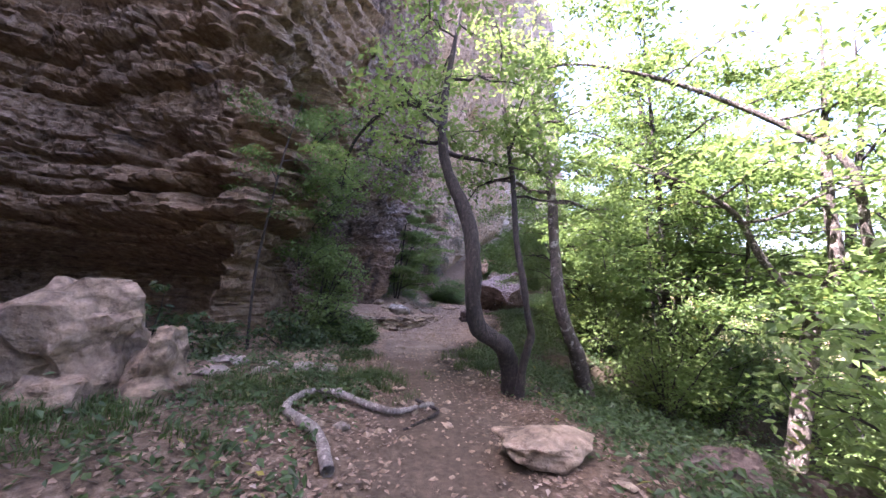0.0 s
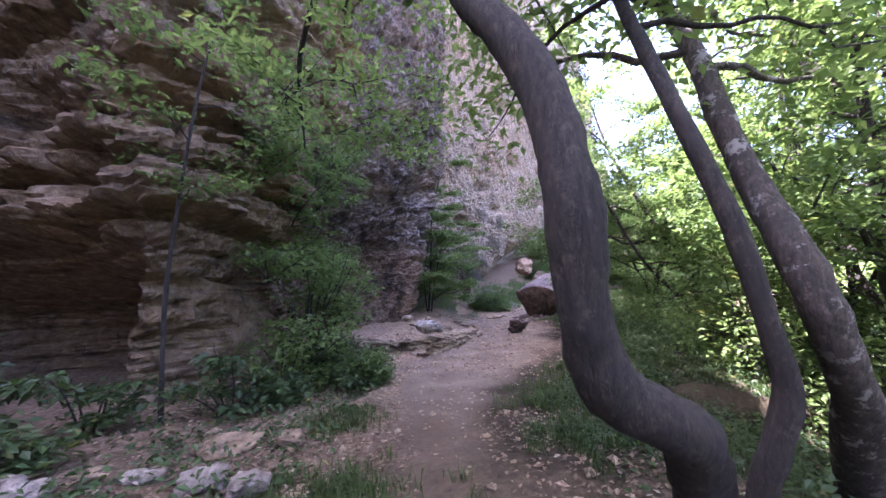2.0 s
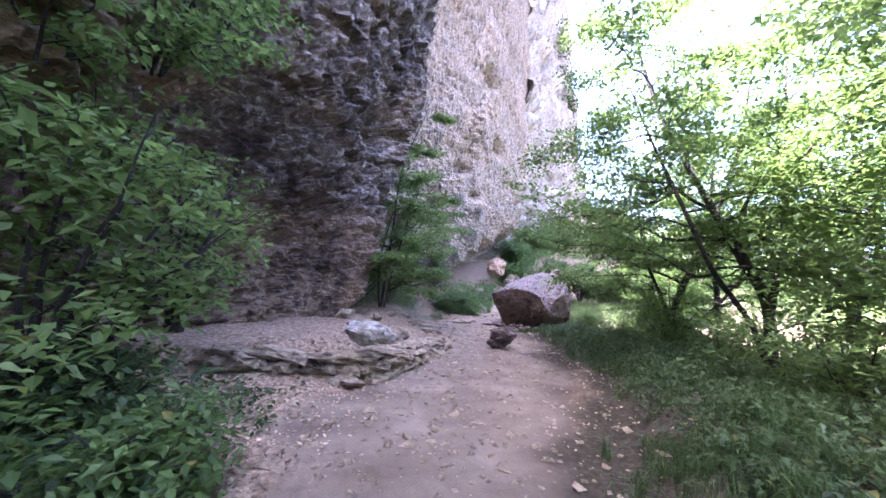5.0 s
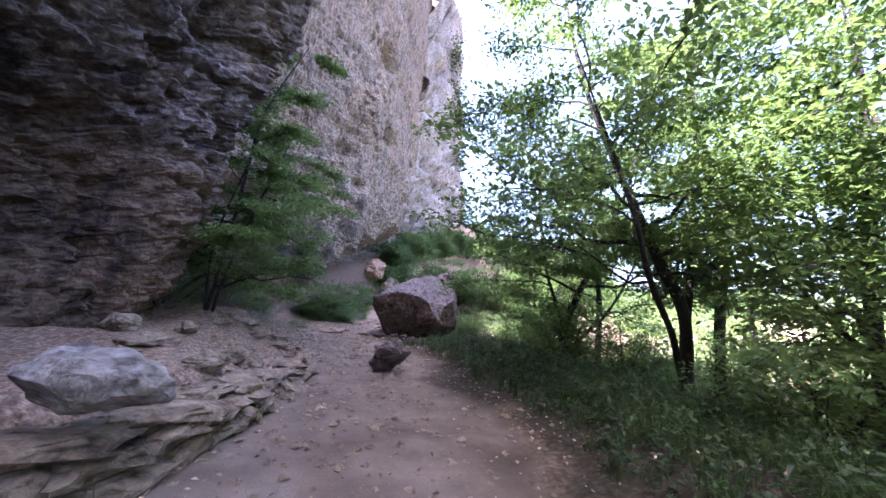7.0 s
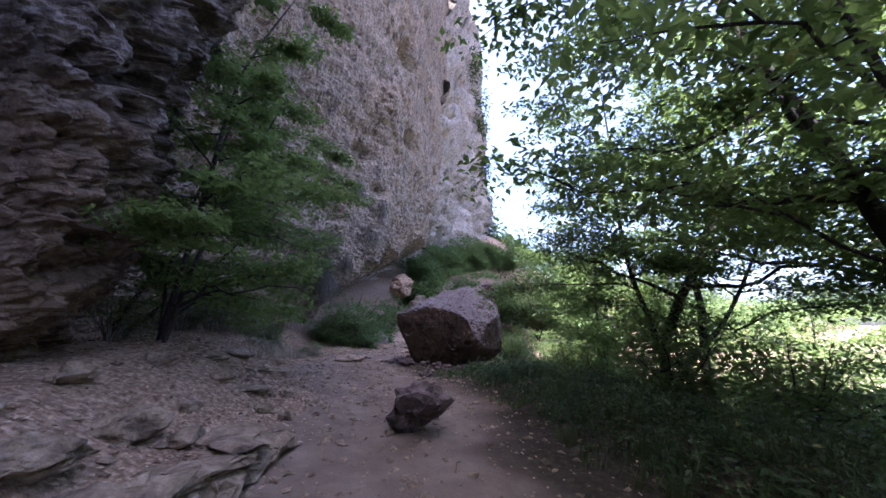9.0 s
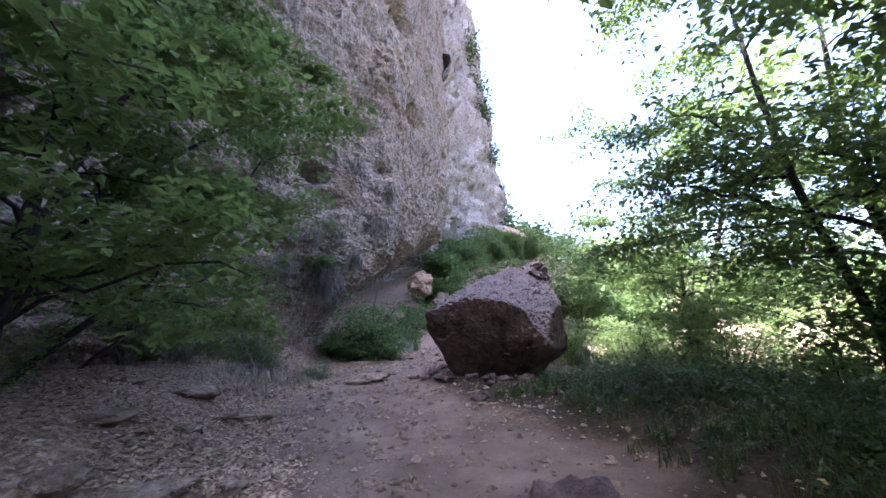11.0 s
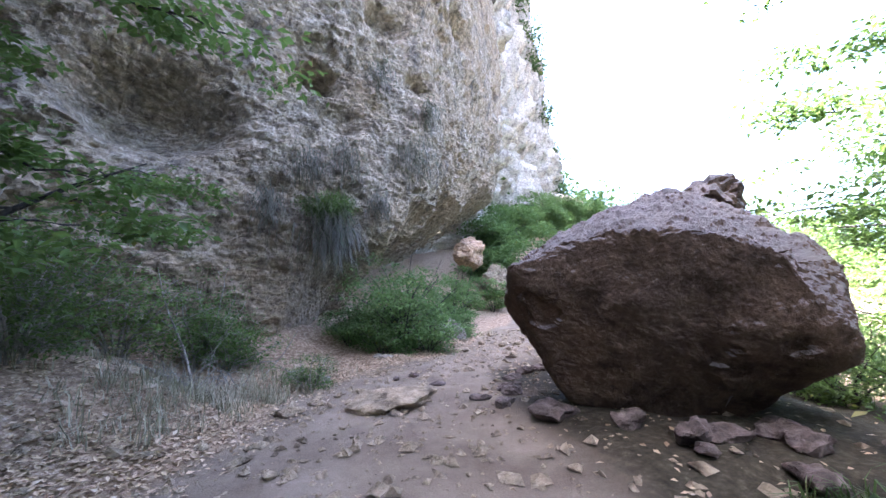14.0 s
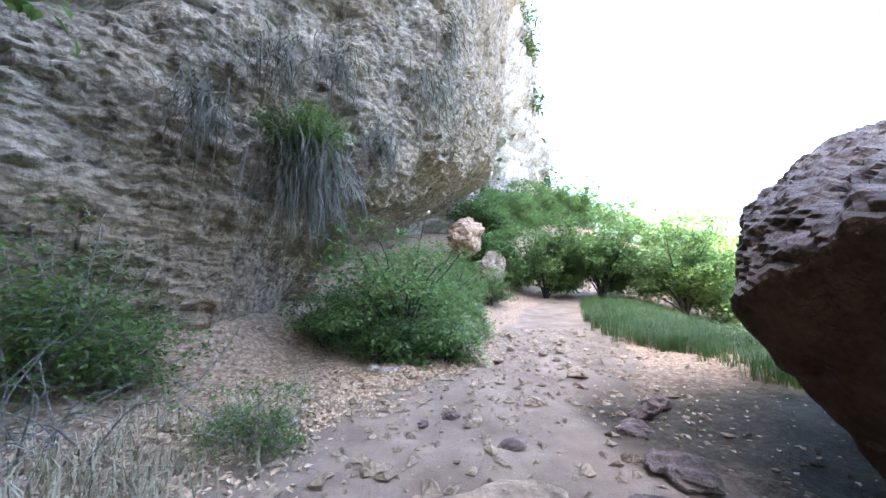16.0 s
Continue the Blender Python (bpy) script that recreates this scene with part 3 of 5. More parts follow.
# ---- rocks ----
def stone_mesh(name, size, seed, mat, detail=3, square=0.0, lumps=0.25, fine=0.05):
    """A faceted rock of about that size, its base at z = 0."""
    bm = bmesh.new()
    bmesh.ops.create_icosphere(bm, subdivisions=detail, radius=1)
    v = np.array([q.co[:] for q in bm.verts])
    f = np.array([[q.index for q in face.verts] for face in bm.faces])
    bm.free()
    if square:
        v = np.sign(v) * np.abs(v) ** square
    r = np.random.default_rng(seed)
    for _ in range(14):
        d = r.normal(size=3)
        d /= np.linalg.norm(d)
        cut = r.uniform(0.55, 0.85)
        over = np.maximum(v @ d - cut, 0)
        v = v - over[:, None] * d * 0.9
    v = v * (1 + lumps * fbm(v + seed, 0.9, 3, seed))[:, None]
    v = v * np.array(size) / 2
    v = v + v / (np.linalg.norm(v, axis=1)[:, None] + 1e-6) * (fine * min(size) * 2 * fbm(v + seed, 0.25 * max(size), 4, seed + 4, 0.6))[:, None]
    v[:, 2] -= v[:, 2].min()
    return mesh_of(name, v, f, mat)


def stone(name, at, size, turn, seed, mat, label, category="rock", group="", sink=0.15, detail=3, tilt=(0, 0), **more):
    ob = new(name, stone_mesh(name, size, seed, mat, detail, **more))
    x, y = at[:2]
    z = at[2] if len(at) > 2 else grade(x, y) - sink * size[2]
    ob.matrix_world = pose(x, y, z, tilt[0], tilt[1], turn)
    return tagged(ob, label, category, group)


def big_boulder():
    corners = [(2.55, 23.9, 0.75), (2.85, 24.8, 0.25), (3.0, 23.6, 1.0), (4.0, 22.95, 0.95), (5.0, 24.3, 1.75), (4.95, 22.7, -0.15), (4.5, 22.75, 0.75), (5.35, 22.95, 0.6), (5.25, 24.6, 1.82), (6.4, 24.7, 1.7), (5.2, 22.85, 0.35), (3.3, 25.0, 0.95),
               (3.35, 24.3, -0.75), (4.2, 23.9, -0.95), (4.7, 23.7, -1.0), (4.5, 25.2, -0.6), (5.8, 24.7, -1.1), (6.0, 25.6, -0.6), (6.8, 25.0, 0.5), (6.6, 26.0, 1.0), (5.4, 26.3, 1.3), (6.5, 24.2, -0.3), (4.2, 25.6, 0.5), (2.85, 24.2, 0.2), (6.0, 23.6, 0.9), (4.6, 25.2, 1.7)]
    bm = bmesh.new()
    for c in corners:
        bm.verts.new(c)
    bmesh.ops.convex_hull(bm, input=bm.verts)
    bmesh.ops.delete(bm, geom=[q for q in bm.verts if not q.link_faces], context="VERTS")
    bmesh.ops.triangulate(bm, faces=bm.faces)
    bmesh.ops.dissolve_limit(bm, angle_limit=0.05, verts=bm.verts, edges=bm.edges)
    bmesh.ops.triangulate(bm, faces=bm.faces)
    bmesh.ops.recalc_face_normals(bm, faces=bm.faces)
    for _ in range(7):
        bmesh.ops.subdivide_edges(bm, edges=[e for e in bm.edges if e.calc_length() > 0.045], cuts=1)
        bmesh.ops.triangulate(bm, faces=bm.faces)
    for _ in range(4):
        bmesh.ops.smooth_vert(bm, verts=bm.verts, factor=0.5, use_axis_x=True, use_axis_y=True, use_axis_z=True)
    bm.normal_update()
    v = np.array([q.co[:] for q in bm.verts])
    nrm = np.array([q.normal[:] for q in bm.verts])
    f = np.array([[q.index for q in face.verts] for face in bm.faces])
    bm.free()
    up = step(-0.1, 0.5, nrm[:, 2])
    _, crack, tone = cells(v + 0.1 * np.stack([fbm(v, 0.4, 3, n) for n in (1, 2, 3)], 1), 0.16, 5)
    v = v + nrm * ((0.05 + 0.05 * up) * fbm(v, 0.9, 4, 9) + (0.006 + 0.016 * up) * (tone - 0.5) + (0.013 + 0.026 * up) * fbm(v, 0.22, 5, 3, 0.7) + (0.025 + 0.025 * up) * fbm(v, 0.6, 3, 31) - 0.05 * (1 - up) * step(0.45, 0.7, fbm(v * (1, 1, 1.6), 0.5, 3, 33)))[:, None]
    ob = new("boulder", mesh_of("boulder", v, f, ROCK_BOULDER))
    tagged(ob, "huge brown fallen boulder with a rough crusted top beside the trail", "boulder")


big_boulder()
# Knob of the boulder itself, added as a separate rock.
stone("rock", (6.0, 24.6, 1.42), (0.78, 0.7, 0.6), 30, 46, ROCK_BOULDER, "knob on the crusted top of the huge boulder, built as its own rock", detail=4, lumps=0.3, fine=0.08)
stone("rock", (1.74, 17.5), (0.98, 0.68, 0.70), 20, 5, ROCK_PURPLE, "dark pitted rock lying on the dirt trail", detail=4, lumps=0.35, fine=0.09)
stone("flat_stone", (1.4, 24.95), (1.2, 0.65, 0.3), 5, 6, ROCK_TAN, "flat brown stone half sunk in the trail", detail=4)
stone("white_rock", (-1.3, 13.05, -0.12), (0.92, 0.6, 0.52), -14, 8, ROCK_WHITE, "white limestone block resting on the stone ledge", detail=4, tilt=(0, 8), square=0.7, lumps=0.15)
stone("flat_stone", (0.95, 3.0), (1.05, 0.75, 0.28), 8, 12, ROCK_TAN, "flat pale stone at the side of the trail", detail=4)

# ---- leaves and stems ----
def leaves(at, size, seed, up=0.6, droop=0.3, ratio=0.55, heading=None):
    """Folded kite leaves at rows of points."""
    r = np.random.default_rng(seed)
    n = len(at)
    a = r.uniform(0, 2 * np.pi, n) if heading is None else heading + r.normal(0, 0.7, n)
    d = np.stack([np.cos(a), np.sin(a), r.normal(-droop, 0.35, n)], 1)
    d /= np.linalg.norm(d, axis=1)[:, None]
    nrm = np.stack([r.normal(0, 1 - up, n), r.normal(0, 1 - up, n), np.ones(n)], 1)
    side = np.cross(nrm, d)
    side /= np.linalg.norm(side, axis=1)[:, None] + 1e-9
    nrm = np.cross(d, side)
    ln = size * r.uniform(0.6, 1.25, n)
    hw = ln * ratio / 2
    fold = r.uniform(0.05, 0.35, n) * hw
    root = np.asarray(at, float)
    mid = root + d * (0.42 * ln)[:, None]
    v = np.stack([root, mid + side * hw[:, None] + nrm * fold[:, None], root + d * ln[:, None] - nrm * (0.1 * ln)[:, None], mid - side * hw[:, None] + nrm * fold[:, None]], 1).reshape(-1, 3)
    k = np.arange(n)[:, None] * 4
    return v, np.concatenate([k + [0, 1, 2], k + [0, 2, 3]], 1).reshape(-1, 3)


def sprays(tips, dirs, reach, count, seed, thick=0.25):
    """Leaf places in flattish sprays round twig tips."""
    r = np.random.default_rng(seed)
    out = []
    for tip, d in zip(tips, dirs):
        m = max(3, int(count * r.uniform(0.6, 1.4)))
        t = r.uniform(-1, 1, (m, 3)) * (1, 1, thick)
        t = t[np.linalg.norm(t, axis=1) < 1.05] * reach * r.uniform(0.7, 1.2)
        out.append(tip + t + np.outer(np.linspace(-0.3, 0.3, len(t)), d) * reach)
    return np.concatenate(out)


def branches(line, radii, count, start, length, seed, rise=0.35, spread=1.0, lean=(0, 0), levels=2, around=None):
    """Limbs that leave a stem, and twigs that leave them: [(points, radii)] for each level and the twig tips with their headings."""
    r = np.random.default_rng(seed)
    limbs, twigs, tips, heads = [], [], [], []
    n = len(line)
    for i in range(count):
        t = start + (1 - start) * (i + r.uniform(0.2, 0.8)) / count
        j = min(n - 1, int(t * (n - 1)))
        a = i * 2.4 + r.uniform(-0.6, 0.6) if around is None else around + r.normal(0, 0.6)
        d = np.array([math.cos(a) * spread + lean[0], math.sin(a) * spread + lean[1], rise + r.uniform(-0.2, 0.3)])
        d /= np.linalg.norm(d)
        ln = length * (1.15 - 0.6 * t) * r.uniform(0.75, 1.25)
        k = 9
        s = np.linspace(0, 1, k)[:, None]
        wob = np.cumsum(r.normal(0, 0.05, (k, 3)), axis=0) * ln * 0.5
        wob[0] = 0
        pts = line[j] + d * s * ln + wob + np.array([0, 0, -0.16 * ln]) * s**2
        r0 = min(radii[j] * 0.55, 0.018 + 0.016 * ln)
        limbs.append((pts, np.linspace(r0, r0 * 0.25, k)))
        for q in range(max(3, int(ln * 4.5))):
            m = r.integers(2, k)
            e = d + r.normal(0, 0.75, 3) * (1, 1, 0.45)
            e /= np.linalg.norm(e)
            tl = ln * r.uniform(0.18, 0.42)
            w = np.linspace(0, 1, 3)[:, None]
            tp = pts[m] + e * w * tl + np.array([0, 0, -0.12 * tl]) * w**2
            if q % 2 == 0:
                twigs.append((tp, np.linspace(0.006 + 0.003 * ln, 0.002, 3)))
            tips += [tp[-1], tp[1]]
            heads += [e, e]
        tips.append(pts[-1])
        heads.append(d)
    return limbs, twigs, np.array(tips), np.array(heads)


def clear_of_trail(points):
    """Which points lie outside the space that walkers keep free above the trail."""
    off = np.abs(points[:, 0] - np.interp(points[:, 1], TRAIL_Y, TRAIL_X))
    return (off > 1.5) | (points[:, 2] > np.interp(points[:, 1], LEVEL_Y, LEVEL_Z) + 2.9)


def tree(name, stems, label, leaf, bark, seed, limbs=9, start=0.35, length=2.2, leaf_size=0.09, per_tip=40, reach=0.32, rise=0.35, lean=(0, 0), category="tree", sides=10, rough=0.10, around=None, thick=0.25, group=""):
    """stems: rows of (x, y, z, radius) from the ground up, the first the trunk."""
    base = np.array(stems[0][0][:3], float)
    root = empty(name, base)
    tagged(root, label, category, group)
    tw, lf = [], []
    for n, stem in enumerate(stems):
        a = smooth_line(stem, max(12, 7 * len(stem)))
        pts, rad = a[:, :3] - base, np.maximum(a[:, 3], 0.004)
        part("trunk" if n == 0 else "stem", mesh_of("trunk", *tube(pts, rad, sides, rough, seed + n), bark, True), root)
        lb, twg, tips, heads = branches(pts, rad, limbs if n == 0 else max(3, int(limbs * 0.6)), start, length, seed * 7 + n, rise, 1.0, lean, around=around)
        for line, r0 in lb:
            part("limb", mesh_of("limb", *tube(line, r0, 6), bark, True), root)
        tw += [tube(q, r0, 3) for q, r0 in twg if clear_of_trail(q[-1:] + base)[0]]
        lf.append(sprays(tips, heads, reach, per_tip, seed * 3 + n, thick))
        lf[-1] = lf[-1][clear_of_trail(lf[-1] + base)]
    tagged(part("twig_spray", mesh_of("twig_spray", *joined(tw[::2]), bark), root), kind="stuff")
    v, f = leaves(np.concatenate(lf), leaf_size, seed)
    tagged(part("crown", mesh_of("crown", v, f, leaf), root), kind="stuff")
    return root


# crooked tree that leans over the trail, and its thinner neighbours
tree("crooked_tree", [[(1.25, 5.45, -0.35, .18), (1.17, 5.35, 0.0, .15), (1.10, 5.25, .22, .14), (0.98, 5.08, .44, .135), (0.80, 4.95, .57, .13), (0.60, 4.9, .72, .13), (0.50, 4.82, 1.0, .118), (0.47, 4.75, 1.5, .112), (0.43, 4.87, 2.0, .11), (0.28, 5.05, 2.5, .10), (0.08, 5.3, 3.0, .09), (-.04, 5.5, 3.6, .08), (-.05, 5.7, 4.5, .065), (.1, 5.9, 5.8, .035), (.2, 6.0, 6.8, .012)], [(-.05, 5.65, 4.2, .05), (-1.0, 6.2, 4.5, .04), (-1.9, 7.1, 4.1, .03), (-2.4, 8.2, 3.4, .01)]],
     "crooked dark-barked tree bent over the edge of the trail", LEAF_LIGHT, BARK, 21, limbs=11, start=0.76, length=2.9, leaf_size=0.11, per_tip=29, reach=0.42, rise=0.1, sides=16)
tree("slender_tree", [[(1.28, 5.2, -.4, .075), (1.30, 5.15, .1, .06), (1.33, 5.05, .4, .056), (1.37, 5.0, .65, .054), (1.30, 4.95, .9, .052), (1.24, 4.95, 1.26, .05), (1.18, 5.0, 1.62, .047), (1.13, 5.12, 2.06, .045), (1.15, 5.5, 2.9, .042), (1.08, 5.8, 3.9, .038), (1.0, 6.1, 5.0, .03), (.95, 6.3, 6.6, .012)]],
     "slender wavy dark tree beside the trail", LEAF_LIGHT, BARK, 22, limbs=9, start=0.7, length=2.4, leaf_size=0.11, per_tip=24, reach=0.42, rise=0.15)
tree("leaning_tree", [[(2.85, 6.35, -.75, .16), (2.6, 6.05, -.2, .13), (2.36, 5.75, .25, .115), (2.14, 5.55, .6, .105), (1.98, 5.45, .95, .10), (1.93, 5.5, 1.27, .095), (1.98, 5.75, 1.72, .09), (2.0, 5.95, 2.2, .085), (2.03, 6.2, 3.0, .075), (2.0, 6.5, 3.8, .065), (1.8, 6.8, 5.2, .045), (1.8, 7.1, 7, .015)]],
     "leaning tree with patchy sunlit bark", LEAF_LIGHT, BARK_PALE, 23, limbs=9, start=0.7, length=2.5, leaf_size=0.11, per_tip=22, reach=0.42, rise=0.15, sides=14)
tree("forest_tree", [[(8.3, 10.2, -1.9, .19), (8.1, 10.2, .46, .16), (7.89, 10.2, 2.22, .15), (7.75, 10.2, 3.68, .14), (7.0, 10.2, 4.96, .12), (6.3, 10.2, 6.56, .09), (5.9, 10.4, 9, .03)]],
     "tall bending forest tree below the trail", LEAF_LIGHT, BARK, 24, limbs=12, start=0.5, length=3.2, leaf_size=0.13, per_tip=18, reach=0.5, rise=0.15)
tree("forked_tree", [[(5.75, 5.5, -1.3, 0.144), (6.03, 5.5, .36, 0.122), (6.15, 5.5, .99, 0.115), (6.57, 5.5, 1.94, 0.094), (6.48, 5.5, 3.17, 0.079), (6.6, 5.6, 5, 0.036), (6.6, 5.6, 6.5, 0.011)], [(6.15, 5.5, .99, 0.072), (5.32, 5.5, 1.96, 0.061), (4.86, 5.5, 2.69, 0.050), (4.09, 5.5, 3.12, 0.036), (3.2, 5.8, 3.6, 0.014)],
     [(6.5, 5.0, 2.2, 0.065), (6.21, 5.0, 3.47, 0.058), (5.68, 5.5, 4.3, 0.050), (4.28, 6, 5.2, 0.040), (2.7, 6.3, 5.66, 0.025), (1.65, 6.5, 5.6, 0.011)]],
     "forked tree with pale limbs, sun patches painted into the bark", LEAF_LIGHT, BARK_PALE, 25, limbs=11, start=0.38, length=2.2, leaf_size=0.13, per_tip=20, reach=0.4, rise=0.2)
tree("sapling", [[(-3.84, 7.4, -.5, .03), (-3.8, 7.35, 1.2, .026), (-3.6, 7.3, 2.6, .022), (-3.4, 7.3, 3.9, .016), (-3.1, 7.3, 5.1, .006)]],
     "thin sapling in front of the layered cliff", LEAF_TREE, BARK, 26, limbs=7, start=0.45, length=1.3, leaf_size=0.09, per_tip=36, reach=0.3)
tree("cliff_tree", [[(-2.13, 19.8, -.2, .05), (-1.96, 19.8, 1.56, .045), (-1.85, 19.8, 3.17, .04), (-1.66, 19.8, 5.24, .03), (-.9, 19.8, 7.45, .01)], [(-2.0, 19.6, -.2, .04), (-1.7, 19.6, 1.6, .035), (-1.3, 19.9, 3.4, .025), (-.9, 20.1, 5, .008)], [(-2.2, 20.1, -.2, .04), (-2.3, 20.2, 1.8, .03), (-1.9, 20.3, 4, .02), (-1.6, 20.3, 6, .008)]],
     "multi-stemmed light green tree at the foot of the overhang", LEAF_LIGHT, BARK, 27, limbs=17, start=0.12, length=2.1, leaf_size=0.105, per_tip=70, reach=0.3, rise=0.25)
tree("bank_tree", [[(6.88, 14.6, -.7, .13), (6.83, 14.6, .92, .11), (6.61, 14.9, 1.92, .10), (6.2, 15.1, 2.97, .085), (5.7, 15.4, 4.36, .065), (5.2, 15.7, 6, .05), (4.9, 16.0, 8, .03), (4.8, 16.1, 9.5, .01)], [(6.75, 14.6, -.2, .07), (6.3, 14.5, .6, .06), (5.45, 14.3, 1.5, .05), (4.77, 14.1, 2.6, .04), (4.2, 14.3, 4.2, .025), (3.9, 14.6, 5.6, .01)], [(6.9, 14.6, .6, .07), (7.2, 14.7, 1.6, .06), (7.63, 14.9, 2.8, .05), (7.9, 15, 4.6, .04), (8, 15, 6.4, .025), (8.2, 15, 8.2, .01)]],
     "dark multi-stemmed tree on the grassy bank", LEAF_TREE, BARK, 28, limbs=21, start=0.3, length=3.1, leaf_size=0.12, per_tip=48, reach=0.45, rise=0.25)
bank = scene.objects["bank_tree"]
# Copy at (6.4, 9.0): added mostly out of view to shade the bank.
for x, y, turn, size in ((7.9, 19.0, 150, 0.95), (7.9, 11.2, 260, 0.95), (6.4, 9.0, 75, 0.95), (11.2, 24.6, 200, 1.08)):
    copy_thing(bank, Matrix.Identity(4)).matrix_world = pose(x, y, grade(x, y) - 0.25, 0, 0, turn) @ Matrix.Scale(size, 4)
tree("wall_tree", [[(-4.0, 22.6, -.2, .06), (-3.2, 22.8, .7, .055), (-2.6, 23.0, 1.3, .05), (-2.1, 23.1, 2.31, .042), (-1.34, 23.2, 3.19, .033), (-.8, 23.2, 4.2, .02), (-.4, 23.2, 5.0, .008)], [(-3.9, 22.0, -.2, .05), (-3.0, 21.4, 1.3, .04), (-1.9, 21.2, 2.6, .03), (-.9, 21.4, 3.6, .02), (-.2, 21.8, 4.2, .008)], [(-3.8, 23.6, -.2, .04), (-3.0, 24.0, .8, .035), (-2.2, 24.4, 1.6, .025), (-1.5, 24.7, 2.1, .008)]],
     "leafy tree leaning out from the cliff foot", LEAF_TREE, BARK, 29, limbs=15, start=0.25, length=1.8, leaf_size=0.105, per_tip=40, reach=0.36, rise=0.1)

# ---- bushes ----
def bush(name, at, height, spread, label, leaf, seed, stems=9, leaf_size=0.07, per_tip=26, reach=0.22, lean=(0, 0), bark=BARK, category="bush", group="", thick=0.5, bare=0.15, sub=5, ratio=0.55):
    x, y = at[:2]
    z = at[2] if len(at) > 2 else grade(x, y) - 0.05
    r = np.random.default_rng(seed)
    root = empty(name, (x, y, z))
    tagged(root, label, category, group)
    tw, lf = [], []
    for n in range(stems):
        a = n * 2.4 + r.uniform(-0.4, 0.4)
        far = spread * math.sqrt((n + 0.5) / stems) * r.uniform(0.8, 1.15)
        top = height * r.uniform(0.75, 1.1) * (1 - 0.45 * (far / spread) ** 2)
        end = np.array([math.cos(a) * far + lean[0], math.sin(a) * far + lean[1], top])
        s = np.linspace(0, 1, 9)[:, None]
        line = np.array([math.cos(a), math.sin(a), 0]) * 0.08 + end * np.concatenate([s**1.3, s**1.3, s**0.8], 1) + np.cumsum(r.normal(0, 0.02, (9, 3)), axis=0) * height * s
        rad = np.linspace(0.008 + 0.008 * height, 0.004, 9)
        part("stem", mesh_of("stem", *tube(line, rad, 5), bark, True), root)
        lb, twg, tips, heads = branches(line, rad, sub, bare, spread * 0.55, seed * 31 + n, 0.3)
        tw += [tube(q, r0, 3) for q, r0 in twg] + [tube(q, r0, 4) for q, r0 in lb]
        lf.append(sprays(tips, heads, reach, per_tip, seed * 5 + n, thick))
    v = np.concatenate(lf)
    v = v[v[:, 2] > 0.03]
    tw = [(a, b[:, :3] if b.shape[1] == 3 else b) for a, b in tw]
    tagged(part("twig_spray", mesh_of("twig_spray", *joined(tw), bark), root), kind="stuff")
    tagged(part("crown", mesh_of("crown", *leaves(v, leaf_size, seed, ratio=ratio), leaf), root), kind="stuff")
    return root


bush("bush", (1.1, 28.95), 0.95, 0.85, "low bright green bush below the bulging cliff", LEAF_BUSH, 51, stems=10, leaf_size=0.085, per_tip=11, bare=0.0)
bush("bush", (2.15, 28.9), 0.8, 0.75, "low bright green bush at the trail edge", LEAF_BUSH, 52, stems=10, leaf_size=0.085, per_tip=11, bare=0.0)
bush("bush", (1.6, 29.7), 2.5, 1.7, "dense bright green bush below the bulging cliff", LEAF_BUSH, 41, stems=16, leaf_size=0.095, per_tip=17, reach=0.3)
bush("bush", (0.2, 29.7), 1.1, 0.8, "low green bush against the cliff foot", LEAF_BUSH, 42, stems=9, leaf_size=0.06)
bush("bush", (3.0, 30.9), 1.2, 0.9, "leafy green bush beside the bend of the trail", LEAF_BUSH, 49, stems=9, leaf_size=0.07)
bush("bush", (3.4, 33.3), 2.3, 1.5, "green bush beside the bend of the trail", LEAF_BUSH, 43, stems=10, leaf_size=0.075)
bush("bush", (4.5, 35.9), 2.4, 1.3, "green bush in front of the orange rock", LEAF_BUSH, 53, stems=10, leaf_size=0.11, per_tip=14)
bush("bush", (6.3, 37.4), 2.0, 1.2, "green bush among the rocks", LEAF_BUSH, 54, stems=10, leaf_size=0.11, per_tip=14)
bush("arching_bush", (-3.35, 10.3), 3.0, 1.15, "leafy bush arching out from the cliff beside the ledge", LEAF_LIGHT, 44, stems=12, leaf_size=0.125, lean=(0.45, 0.1), per_tip=8, reach=0.3, bare=0.35)
bush("arching_bush", (-3.3, 9.2), 1.5, 0.9, "dark leafy bush at the foot of the layered cliff", LEAF_LIGHT, 45, stems=8, leaf_size=0.12, per_tip=7, lean=(0.3, 0))
bush("arching_bush", (-3.7, 12.2, 0.1), 3.4, 1.0, "climbing leafy bush against the cliff wall", LEAF_LIGHT, 46, stems=8, leaf_size=0.12, per_tip=7)
bush("shrub", (-3.7, 11.3, 3.2), 1.6, 1.2, "leafy shrub growing out of the cliff face", LEAF_LIGHT, 47, stems=8, leaf_size=0.12, per_tip=9, lean=(0.5, 0))
bush("shrub", (-3.9, 9.6, 4.6), 1.6, 1.2, "leafy shrub growing out of the cliff face", LEAF_LIGHT, 48, stems=8, leaf_size=0.12, per_tip=9, lean=(0.5, 0))
for n, (x, y, z, h, w) in enumerate([(-3.7, 9.5, 1.4, 1.0, 0.9), (-3.8, 10.3, 2.6, 1.2, 1.0), (-3.9, 11.1, 1.6, 1.2, 0.9), (-3.6, 8.9, 3.2, 1.0, 0.9), (-3.5, 12.0, 4.4, 1.2, 1.0)]):
    bush("shrub", (x, y, z), h, w, "leafy shrub rooted in the cliff wall", LEAF_LIGHT, 160 + n, stems=6, leaf_size=0.12, per_tip=6, lean=(0.35, 0.0))
